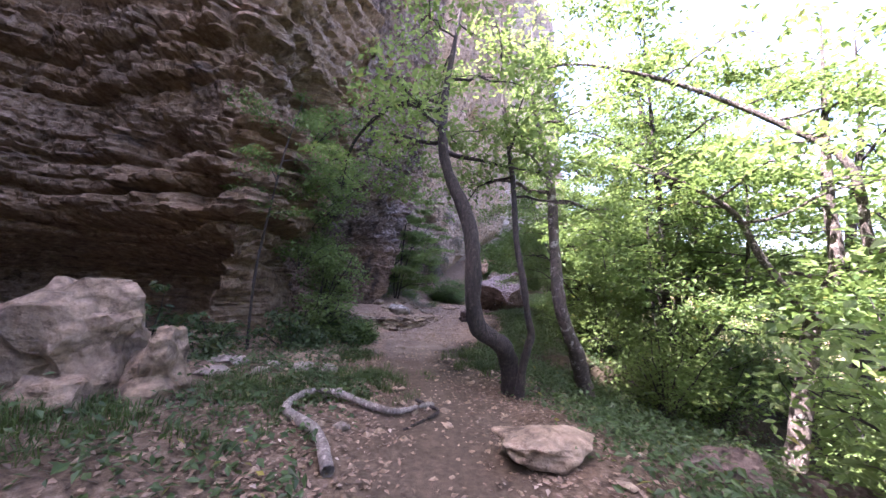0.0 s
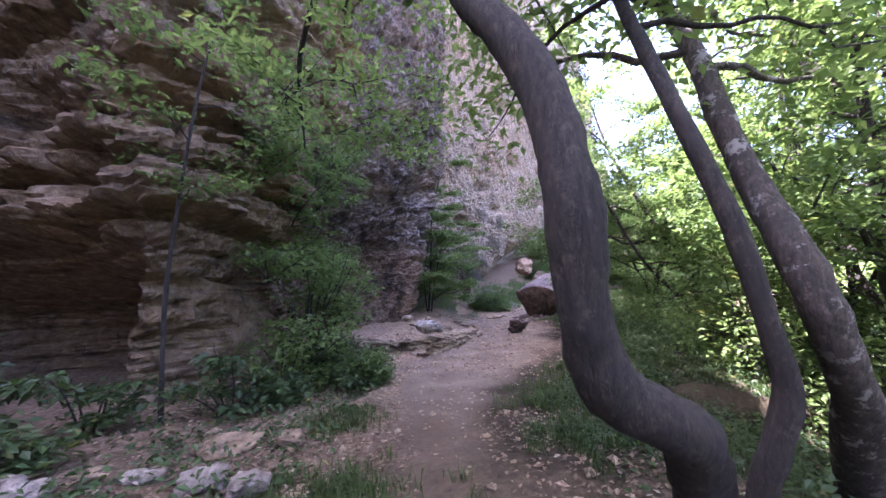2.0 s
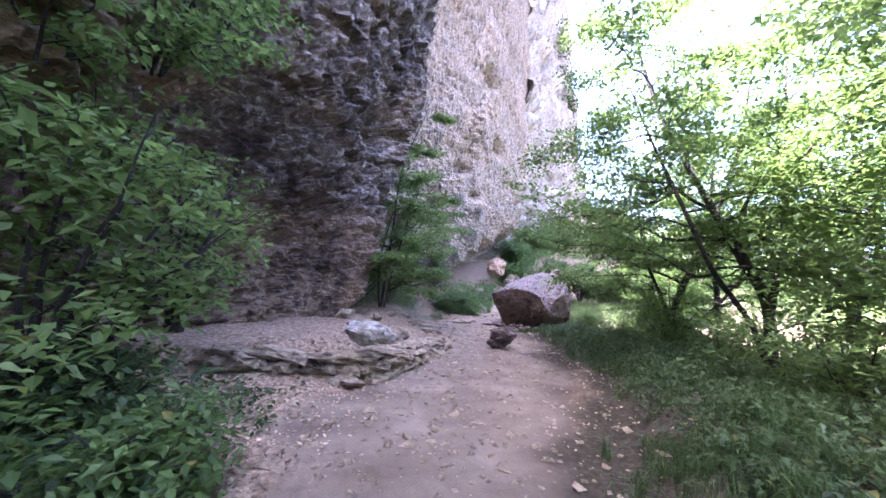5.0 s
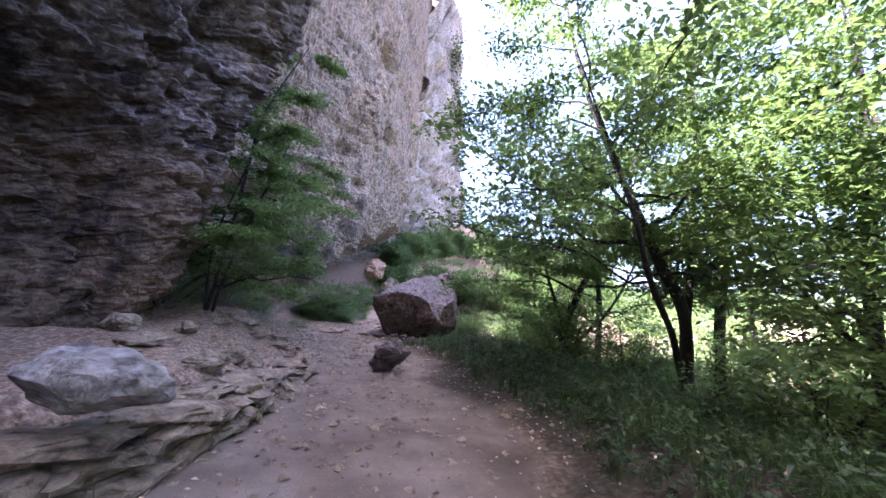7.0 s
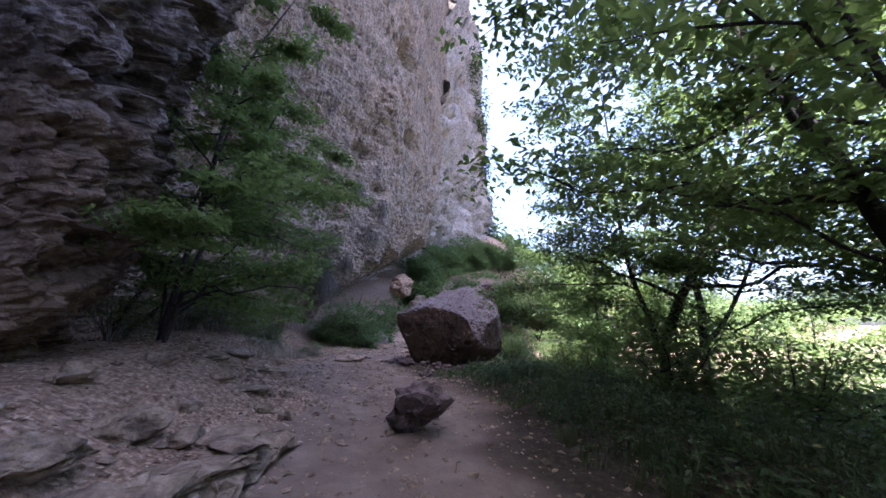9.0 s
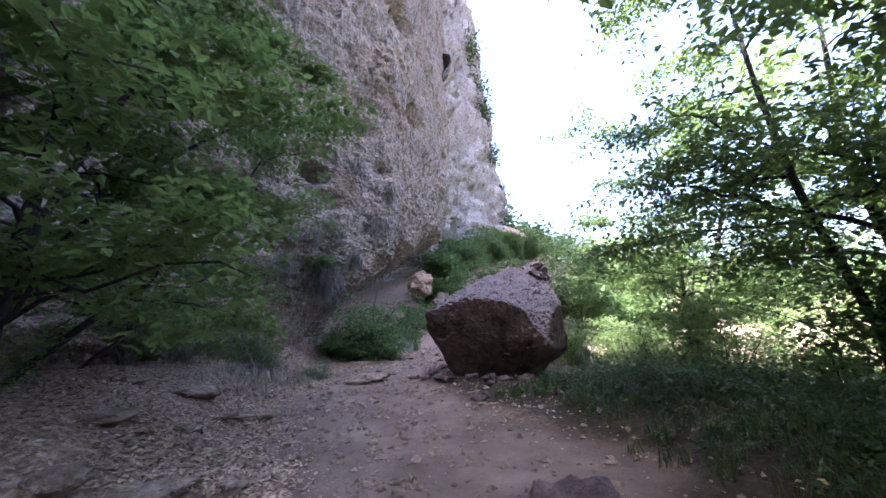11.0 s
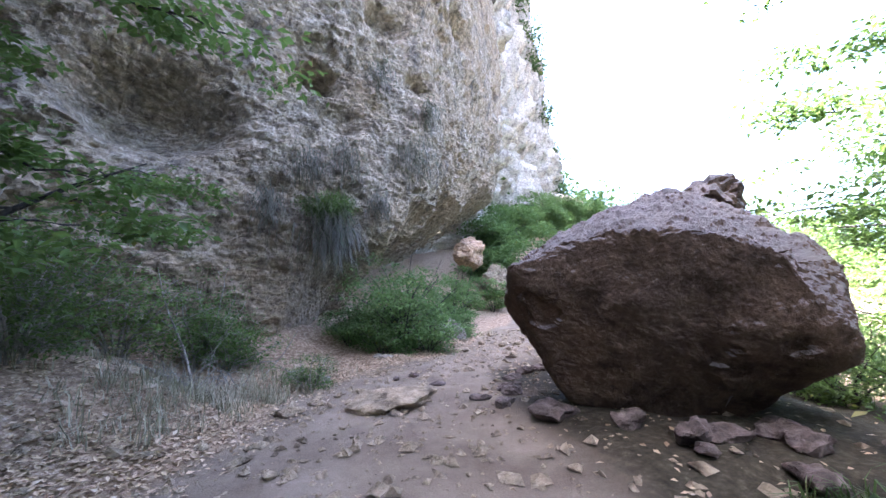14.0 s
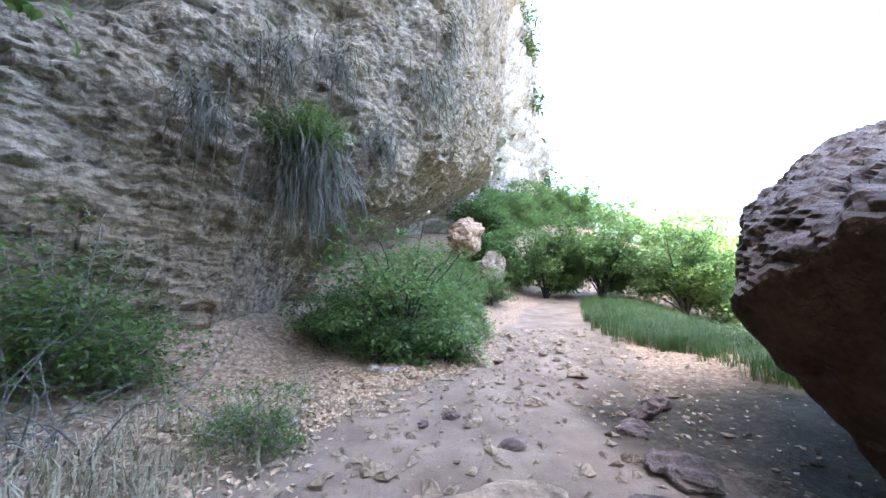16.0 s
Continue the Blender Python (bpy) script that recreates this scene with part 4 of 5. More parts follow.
bush("low_shrub", (-2.05, 9.7), 0.7, 0.6, "low leafy plant at the edge of the trail", LEAF_TREE, 96, stems=8, leaf_size=0.09, per_tip=12, category="shrub")
bush("low_shrub", (-2.8, 10.2), 1.1, 0.7, "leafy plant on the littered ground", LEAF_DARK, 97, stems=8, leaf_size=0.09, per_tip=14, category="shrub")
bush("bush", (0.9, 31.0), 1.5, 1.0, "green bush under the cliff's overhang", LEAF_BUSH, 98, stems=9, leaf_size=0.07)
for n, (x, y, h, w) in enumerate([(-1.9, 26.9, 1.3, 0.9), (-3.0, 25.4, 2.0, 1.0), (-2.0, 27.4, 1.7, 0.8), (-3.3, 21.0, 1.6, 1.0), (-2.5, 24.6, 1.5, 1.1), (-2.5, 26.0, 1.4, 1.0), (-1.6, 27.4, 1.0, 0.8), (-3.4, 24.4, 2.2, 1.2), (-3.6, 25.8, 2.2, 1.0)]):
    bush("bush", (x, y), h, w, "straggling green bush at the foot of the cliff", (LEAF_TREE, LEAF_LIGHT)[n % 2], 60 + n, stems=9, leaf_size=0.06, per_tip=11, reach=0.25, bark=BARK_GREY)
for n, (x, y, h) in enumerate([(-3.9, 5.9, 0.6), (-5.2, 6.5, 1.2), (-4.3, 7.0, 0.9), (-6.0, 5.6, 0.8), (-2.9, 8.3, 0.6), (-3.2, 7.7, 1.0), (-2.1, 9.5, 0.5)]):
    bush("seedling", (x, y), h, 0.55, "broad-leaved dark green seedling on stony ground", LEAF_DARK, 80 + n, stems=5, leaf_size=0.13, per_tip=6, reach=0.18, category="seedling", group="seedlings below the cliff", sub=3, thick=0.25)
bush("low_shrub", (0.05, 26.3), 0.6, 0.42, "small sparse shrub at the edge of the trail", LEAF_TREE, 95, stems=8, leaf_size=0.035, per_tip=10, reach=0.12, bark=BARK_GREY, category="shrub")

# bushes where the trail bends away
for n, (x, y, h, w) in enumerate([(10.8, 40.5, 4.8, 3.0), (13.6, 39.4, 5.2, 3.2), (16.6, 37.2, 5.0, 3.2), (19.8, 35.2, 4.6, 3.0), (7.5, 40.5, 3.0, 2.2), (24, 42, 6, 4), (8.5, 44.0, 3.4, 2.6), (11.5, 47.5, 3.6, 3.0), (15, 50, 4, 3.2), (18.5, 53, 4, 3.4), (22, 55, 4.5, 3.6)]):
    bush("tall_bush", (x, y), h, w, "tall green many-stemmed bush where the trail bends", LEAF_BUSH, 110 + n, stems=15, leaf_size=0.2, per_tip=24, reach=0.55, bare=0.15, group="bushes at the bend")

# hanging tussock on the grey cliff, and tufts in its cracks
def tussock(at, size, label, mat, seed, blades=420, hang=0.75):
    r = np.random.default_rng(seed)
    v, f = [], []
    for n in range(blades):
        d = np.array([r.normal(0.35, 0.5), r.normal(-0.55, 0.5), r.normal(-0.1, 0.5)])
        d /= np.linalg.norm(d)
        ln = size * r.uniform(0.5, 1.2)
        side = np.cross(d, (0, 0, 1))
        side /= np.linalg.norm(side) + 1e-6
        s = np.linspace(0, 1, 4)[:, None]
        line = r.normal(0, 1, 3) * (0.34 * size, 0.2 * size, 0.36 * size) + d * s * ln * 0.5 + np.array([0, 0, -hang * ln]) * s**1.6 + np.cumsum(r.normal(0, 0.035, (4, 3)), axis=0)
        wd = (0.010 * (1 - 0.85 * s)) * side
        k = 8 * n
        v.append(np.concatenate([line - wd, line + wd]))
        f += [(k + q, k + q + 1, k + q + 5, k + q + 4) for q in range(3)]
    ob = new("tussock", mesh_of("tussock", np.concatenate(v), np.array(f), mat))
    ob.location = at
    tagged(ob, label, "grass tuft", kind="stuff")


tussock((-0.05, 28.4, 2.5), 0.7, "grey-green grass tussock hanging from the cliff face", GRASS, 1, 130)
tussock((-0.1, 28.4, 2.2), 0.85, "dry grey grass hanging from the cliff face", GRASS_GREY, 2, 800)
for n, (x, y, z, size) in enumerate([(0.3, 28.6, 4.0, 0.6), (2.0, 29.6, 4.6, 0.8), (-0.5, 28.0, 3.6, 0.5), (2.4, 30.0, 6.2, 0.6), (1.0, 29.2, 6.8, 0.6), (-1.2, 27.7, 2.6, 0.5), (1.0, 29.2, 3.0, 0.45)]):
    tussock((x, y, z), size, "withered grey grass tuft in a crack of the cliff", GRASS_GREY, 20 + n, 240)
bush("shrub", (-0.3, 28.6, 2.3), 0.7, 0.6, "small green shrub rooted in the cliff above the tussock", LEAF_TREE, 131, stems=7, leaf_size=0.055, lean=(0.3, -0.3))

# ---- forest below the trail ----
def forest():
    r = np.random.default_rng(5)
    kinds = []
    for n, leaf in enumerate((LEAF_LIGHT, LEAF_TREE, LEAF_LIGHT)):
        h = (9, 8, 7)[n]
        stem = [(0, 0, -0.6, .13), (0.1, 0, h * .25, .11), (-.1 + .2 * n, .1, h * .5, .09), (.1, .2, h * .75, .05), (.2, .1, h, .01)]
        kinds.append(tree("forest_tree", [stem], "leafy young forest tree on the slope below the trail", leaf, BARK, 200 + n, limbs=14, start=0.2, length=2.9, leaf_size=0.18, per_tip=21, reach=0.55, rise=0.3, sides=7, group="forest trees"))
    spots = [(9.5, 7.6), (8.6, 12.6), (10.2, 3.6), (12.6, 9.6), (8.2, 2.6), (10.5, 16.0), (9.8, 19.5)]
    while len(spots) < 30:
        x, y = r.uniform(7, 40), r.uniform(-6, 46)
        c = np.interp(y, TRAIL_Y, TRAIL_X)
        if x - c < 5.5 + (1.5 if 9 < y < 24 else 0) or (3.5 < y < 7 and x < 8) or (y > 27 and x < 24):
            continue
        if all((x - a) ** 2 + (y - b) ** 2 > 4.5 for a, b in spots):
            spots.append((x, y))
    # unseen trees added behind the start of the trail to block sky light
    spots += [(7.6, -0.8), (-6.6, -2.2), (0.3, -7.6), (-3.6, -6.5), (4.4, -5.6), (-5.5, -10), (0.8, -10.5), (4.8, -8.5), (8.0, -6.0), (-2.0, -14), (3.5, -15), (8.5, -12)]
    for n, (x, y) in enumerate(spots):
        m = pose(x, y, grade(x, y), 0, 0, r.uniform(0, 360)) @ Matrix.Scale(r.uniform(0.8, 1.15), 4)
        if n < 3:
            kinds[n].matrix_world = m
        else:
            t = copy_thing(kinds[n % 3], m)
            t.matrix_world = m


forest()


def undergrowth():
    r = np.random.default_rng(15)
    made = []
    for n in range(3):
        made.append(bush("undergrowth_bush", (0, 0, 0), 2.2 + 0.4 * n, 1.4, "light green undergrowth bush on the wooded slope", (LEAF_LIGHT, LEAF_TREE, LEAF_LIGHT)[n], 140 + n, stems=9, leaf_size=0.11, per_tip=14, reach=0.38, group="undergrowth on the slope"))
    k = 0
    spots = []
    while len(spots) < 78:
        x, y = r.uniform(3.5, 17), r.uniform(-1, 30)
        c, w = np.interp(y, TRAIL_Y, TRAIL_X), np.interp(y, TRAIL_Y, TRAIL_W)
        if x - c - w < np.interp(y, [0, 8, 10, 20, 24, 34], [3.0, 2.6, 3.6, 4.2, 4.5, 3.6]) or (y > 21 and x < 9 and y < 29) or (4.5 < y < 6.4 and x < 7):
            continue
        if any((x - a) ** 2 + (y - b) ** 2 < 1.5 for a, b in spots):
            continue
        spots.append((x, y))
        m = pose(x, y, grade(x, y) - 0.1, 0, 0, r.uniform(0, 360)) @ Matrix.Scale(r.uniform(0.7, 1.2), 4)
        if k < 3:
            made[k].matrix_world = m
        else:
            copy_thing(made[k % 3], m).matrix_world = m
        k += 1


undergrowth()


def wood_below():
    """The wood that goes on down the slope, past the trees that can be counted."""
    r = np.random.default_rng(45)
    pts = []
    while len(pts) < 900:
        x, y = r.uniform(14, 62), r.uniform(-14, 58)
        if (y > 27 and x < 24) or (x < 20 and r.random() < 0.6):
            continue
        z = float(lie(np.array([x]), np.array([y]), False)[0][0])
        rad = r.uniform(0.8, 1.9)
        d = r.normal(size=(52, 3)) * (0.55, 0.55, 0.4)
        pts.append(np.array([x, y, z + 0.6 + 6.5 * r.random() ** 1.3]) + d * rad)
    v, f = leaves(np.concatenate(pts), 0.34, 8, up=0.4, ratio=0.7)
    tagged(new("woods", mesh_of("woods", v, f, LEAF_LIGHT)), "sunlit light green wood down the slope", "woods", kind="stuff")


wood_below()


def far_woods():
    """Wooded hillside and the scrub on the cliff's rim."""
    r = np.random.default_rng(25)
    pts = []
    for _ in range(1600):
        x, y = r.uniform(8, 110), r.uniform(46, 125)
        if x < 26 and y < 75:
            continue
        z = float(lie(np.array([x]), np.array([y]), False)[0][0])
        rad = r.uniform(1.5, 3.0)
        m = 34
        d = r.normal(size=(m, 3))
        d /= np.linalg.norm(d, axis=1)[:, None]
        d[:, 2] = np.abs(d[:, 2])
        pts.append(np.array([x, y, z + r.uniform(1, 3.5)]) + d * rad * r.uniform(0.6, 1.1, (m, 1)) * (1, 1, 1.3))
    v, f = leaves(np.concatenate(pts), 0.75, 3, up=0.3, ratio=0.8)
    tagged(new("far_woods", mesh_of("far_woods", v, f, LEAF_BUSH)), "hazy green wooded hillside beyond the cliff", "woods", kind="stuff")


far_woods()


def rim_scrub():
    """Scrub that clings to the end and the rim of the far cliff."""
    r = np.random.default_rng(35)
    pts = []
    for x, y, z, rad, n in [(21.2, 61.8, 33, 1.7, 500), (20.6, 61.5, 37, 1.9, 520), (22.6, 62.4, 26, 1.4, 420), (19.2, 60.6, 44, 2.0, 520), (23.6, 62.9, 20, 1.2, 300), (24.2, 63.2, 15, 1.5, 380), (11, 49, 6, 2.0, 240), (14, 53, 7, 2.5, 300), (18, 57, 8, 2.8, 320), (21.5, 60, 8.5, 2.6, 320), (9, 45, 4.5, 1.8, 200)]:
        d = r.normal(size=(n, 3)) * 0.5
        pts.append(np.array([x, y, z]) + d * rad * (1, 1, 1.5))
    v, f = leaves(np.concatenate(pts), 0.38, 4, up=0.3, ratio=0.8)
    tagged(new("rim_scrub", mesh_of("rim_scrub", v, f, LEAF_DARK)), "green scrub clinging to the far cliff", "scrub", kind="stuff")


rim_scrub()

# ---- stones ----
def stone_ledge():
    """Rough dry-laid ledge of tan blocks along the left side of the trail."""
    r = np.random.default_rng(3)
    root = empty("stone_ledge", (-1.6, 13.2, -0.6))
    tagged(root, "low ledge of rough tan stone blocks beside the trail", "stone ledge")
    shapes = [stone_mesh("stone", (1, 1, 1), 300 + n, ROCK_TAN, 3, lumps=0.18, fine=0.08, square=0.62) for n in range(9)]
    line = smooth_line([(-3.9, 13.05), (-3.1, 12.75), (-2.2, 12.68), (-1.5, 12.85), (-0.98, 13.6), (-0.55, 14.8), (-0.2, 16.0), (0.1, 17.2)], 400)
    run = np.r_[0, np.cumsum(np.linalg.norm(np.diff(line, axis=0), axis=1))]
    for course, (lift, back, high) in enumerate([(-0.08, 0.0, 0.25), (0.13, 0.05, 0.22), (0.31, 0.12, 0.19)]):
        s = r.uniform(0, 0.3)
        while s < run[-1] - 0.2:
            fade = 1 - 0.55 * step(3.6, 5.8, s)
            ln = r.uniform(0.3, 0.65) if course < 2 else r.uniform(0.55, 1.15)
            if not (course == 2 and r.random() < 0.12) and not (course == 1 and fade < 0.6):
                x, y = np.interp(s + ln / 2, run, line[:, 0]), np.interp(s + ln / 2, run, line[:, 1])
                dx, dy = np.interp(s + ln / 2, run, np.gradient(line[:, 0])), np.interp(s + ln / 2, run, np.gradient(line[:, 1]))
                q = math.hypot(dx, dy)
                dx, dy = dx / q, dy / q
                x, y = x - dy * (back + r.uniform(-0.05, 0.05)), y + dx * (back + r.uniform(-0.05, 0.05))
                z = float(np.interp(y, LEVEL_Y, LEVEL_Z)) + lift * fade
                ob = part("stone", shapes[int(r.integers(9))], root)
                m = pose(x, y, z, r.uniform(-7, 7), r.uniform(-7, 7), math.degrees(math.atan2(dy, dx)) + r.uniform(-12, 12)) @ Matrix.Diagonal((ln * 1.15, r.uniform(0.45, 0.65), high * r.uniform(0.9, 1.25), 1))
                ob.matrix_basis = Matrix.Translation((1.6, -13.2, 0.6)) @ m
            s += ln * 0.92
    return root


stone_ledge()

STONES = [  # x, y, length, width, height, turn, kind
    (-4.7, 3.2, 1.5, 1.1, 1.35, 20, "grey"), (-3.45, 3.45, 1.25, 1.0, 1.5, 35, "grey"), (-2.75, 3.6, 0.75, 0.6, 0.95, 80, "grey"), (-3.1, 3.0, 0.6, 0.5, 0.4, 15, "grey"), (-3.65, 3.9, 0.95, 0.8, 0.8, 70, "grey"), (-4.6, 4.3, 0.9, 0.7, 0.5, 10, "grey"),
    (-3.47, 4.8, 0.55, 0.4, 0.2, 20, "white"), (-2.9, 4.8, 0.45, 0.3, 0.16, 60, "white"), (-3.3, 5.6, 0.4, 0.3, 0.15, 10, "white"), (-2.95, 5.5, 0.3, 0.25, 0.13, 80, "white"), (-2.2, 6.05, 0.42, 0.3, 0.2, 30, "white"), (-1.75, 6.0, 0.4, 0.32, 0.2, 5, "white"), (-2.65, 6.0, 0.35, 0.25, 0.15, 40, "white"), (-1.2, 4.35, 0.34, 0.25, 0.18, 40, "white"), (-0.85, 3.4, 0.22, 0.16, 0.1, 15, "white"), (-2.4, 5.0, 0.35, 0.22, 0.12, 75, "white"), (-5.3, 6.6, 0.9, 0.5, 0.35, 15, "tan"), (-2.5, 6.8, 0.7, 0.35, 0.25, 30, "grey"), (-1.9, 6.9, 0.5, 0.3, 0.2, -20, "grey"),
    (-1.15, 16.9, 0.75, 0.5, 0.36, 10, "tan"), (-2.0, 16.4, 0.8, 0.5, 0.25, 30, "tan"), (-0.6, 16.5, 0.6, 0.35, 0.15, -10, "tan"), (-0.2, 18.5, 0.3, 0.25, 0.18, 50, "tan"), (-1.6, 18.6, 0.4, 0.3, 0.2, 15, "tan"), (-1.9, 17.4, 0.5, 0.35, 0.25, 75, "tan"), (-0.9, 17.8, 0.3, 0.22, 0.12, 35, "tan"),
    (-0.7, 22.25, 1.15, 0.6, 0.2, 15, "tan"), (-2.2, 22.3, 0.45, 0.35, 0.15, 60, "tan"), (-0.9, 20.7, 0.35, 0.3, 0.12, 15, "tan"), (-0.6, 19.1, 0.8, 0.6, 0.16, 20, "tan"), (-1.4, 20.2, 0.6, 0.45, 0.15, 70, "tan"),
    (3.1, 24.1, 0.7, 0.5, 0.3, 20, "brown"), (3.5, 23.5, 0.4, 0.3, 0.2, 50, "brown"), (4.1, 23.1, 0.45, 0.3, 0.2, -15, "brown"), (4.5, 22.8, 0.42, 0.3, 0.18, 10, "brown"), (4.9, 22.5, 0.35, 0.3, 0.15, 45, "brown"), (2.7, 24.7, 0.35, 0.25, 0.15, 35, "brown"), (3.7, 22.9, 0.25, 0.2, 0.12, 75, "brown"), (5.3, 22.6, 0.4, 0.3, 0.2, 5, "brown"), (3.0, 25.3, 0.5, 0.35, 0.2, 65, "brown"), (3.3, 26.1, 0.4, 0.3, 0.15, 25, "brown"),
    (2.05, 26.0, 0.4, 0.2, 0.08, 10, "brown"), (1.7, 26.7, 0.16, 0.14, 0.1, 10, "brown"), (2.9, 30.3, 0.95, 0.7, 0.75, 25, "white"), (3.7, 29.6, 0.3, 0.22, 0.15, 70, "tan"), (3.9, 27.8, 0.45, 0.3, 0.15, 40, "tan"), (1.2, 28.2, 0.35, 0.2, 0.1, 30, "white"), (4.4, 31.0, 0.4, 0.3, 0.15, 30, "tan"), (0.1, 25.0, 0.45, 0.3, 0.12, 15, "tan"), (2.0, 29.2, 0.3, 0.2, 0.12, 50, "white"), (2.7, 26.9, 0.3, 0.2, 0.1, 80, "tan"),
    (4.6, 23.1, 0.5, 0.4, 0.3, 25, "brown"), (4.05, 22.5, 0.4, 0.3, 0.22, 60, "brown"), (3.15, 21.95, 0.45, 0.3, 0.2, 10, "brown"), (3.75, 23.05, 0.36, 0.3, 0.24, 40, "brown"), (2.5, 25.1, 0.3, 0.2, 0.12, 5, "brown"), (4.9, 22.1, 0.4, 0.3, 0.16, 70, "brown"),
    (0.3, 25.5, 0.24, 0.18, 0.12, 20, "tan"), (-1.5, 22.95, 0.9, 0.6, 0.25, 25, "tan"), (-1.7, 25.05, 0.35, 0.25, 0.14, 65, "tan"), (1.4, 26.55, 0.14, 0.12, 0.1, 10, "brown"), (1.87, 26.5, 0.3, 0.2, 0.1, 40, "tan"), (3.6, 26.3, 0.4, 0.25, 0.16, 15, "brown"), (2.98, 25.5, 0.36, 0.3, 0.14, 60, "brown"), (3.98, 26.5, 0.35, 0.25, 0.16, 30, "brown"), (4.1, 29.1, 0.3, 0.22, 0.14, 20, "tan"), (4.6, 29.35, 0.34, 0.26, 0.16, 70, "tan"), (1.0, 28.35, 0.3, 0.2, 0.14, 35, "white"), (0.2, 26.75, 0.26, 0.2, 0.12, 15, "white"), (3.05, 28.7, 0.3, 0.2, 0.12, 50, "tan"),
    (-2.6, 17.0, 0.6, 0.45, 0.3, 40, "tan"), (-1.3, 16.0, 0.9, 0.6, 0.35, 20, "tan"), (-0.7, 17.2, 0.5, 0.35, 0.22, 65, "tan"), (-0.3, 17.7, 0.3, 0.25, 0.15, 10, "tan"), (-0.2, 16.6, 0.35, 0.3, 0.18, 80, "tan"), (-1.0, 15.2, 0.55, 0.4, 0.2, 35, "tan"), (-2.0, 15.2, 0.5, 0.35, 0.22, 55, "tan"), (0.1, 18.2, 0.3, 0.2, 0.16, 25, "tan"), (-0.9, 18.9, 0.45, 0.3, 0.2, 5, "tan"), (0.0, 19.3, 0.28, 0.2, 0.14, 75, "tan"),
    (2.8, 3.4, 1.1, 0.7, 0.45, 15, "dark"), (3.7, 3.2, 0.9, 0.6, 0.5, 60, "dark"),
]
for n, (x, y, a, b, c, turn, sort) in enumerate(STONES):
    mat = {"tan": ROCK_TAN, "white": ROCK_PALE, "grey": ROCK_GREY, "brown": ROCK_PURPLE, "dark": ROCK_PURPLE}[sort]
    label = {"tan": "rough tan stone beside the trail", "white": "pale limestone fragment on leaf litter", "grey": "grey weathered limestone block below the cliff", "brown": "brown stone lying beside the boulder", "dark": "dark mossy rock on the slope"}[sort]
    stone("rock" if a > 0.7 else "stone", (x, y), (a, b, c), turn, 400 + n, mat, label, "rock" if a > 0.7 else "stone", "" if a > 0.7 else "loose stones", sink=0.22, detail=4 if a > 0.7 else 3, fine=0.085)
stone("orange_rock", (5.3, 38.0, 1.9), (2.0, 1.7, 1.8), 20, 500, ROCK_ORANGE, "pale orange rock standing above the bushes", detail=4)
stone("rock", (7.3, 39.5, 0.8), (2.4, 1.6, 1.8), 50, 501, ROCK_GREY, "grey rock standing among the bushes", detail=4)


def pebbles():
    r = np.random.default_rng(9)
    chunks = []
    base = np.array([(1, 0, 0), (-1, 0, 0), (0, 1, 0), (0, -1, 0), (0, 0, 1), (0, 0, -1)], float)
    tri = np.array([(0, 2, 4), (2, 1, 4), (1, 3, 4), (3, 0, 4), (2, 0, 5), (1, 2, 5), (3, 1, 5), (0, 3, 5)])
    x, y = [], []
    for lo, hi, n, spread in [(1.5, 10, 1800, 2.6), (10, 19, 2600, 2.0), (19, 32, 4600, 2.4)]:
        yy = r.uniform(lo, hi, n)
        y.append(yy)
        x.append(np.interp(yy, TRAIL_Y, TRAIL_X) + r.normal(-0.3, 0.75, n) * spread)
    x, y = np.concatenate(x), np.concatenate(y)
    z, _ = lie(x, y)
    size = 0.018 * np.exp(r.normal(0, 0.65, len(x))).clip(0.4, 4) * np.where(y > 20, 1.25, 1.0)
    for px, py, pz, s in zip(x, y, z, size):
        a = r.uniform(0, 6.28)
        v = (base + r.normal(0, 0.22, base.shape)) * s * (1.2, 0.9, 0.6)
        v = v @ np.array([[math.cos(a), math.sin(a), 0], [-math.sin(a), math.cos(a), 0], [0, 0, 1]])
        chunks.append((v + (px, py, pz + 0.2 * s), tri))
    v, f = joined(chunks)
    tagged(new("pebbles", mesh_of("pebbles", v, f, ROCK_TAN)), "small pale stones scattered on the trail", "pebbles", kind="stuff")


pebbles()


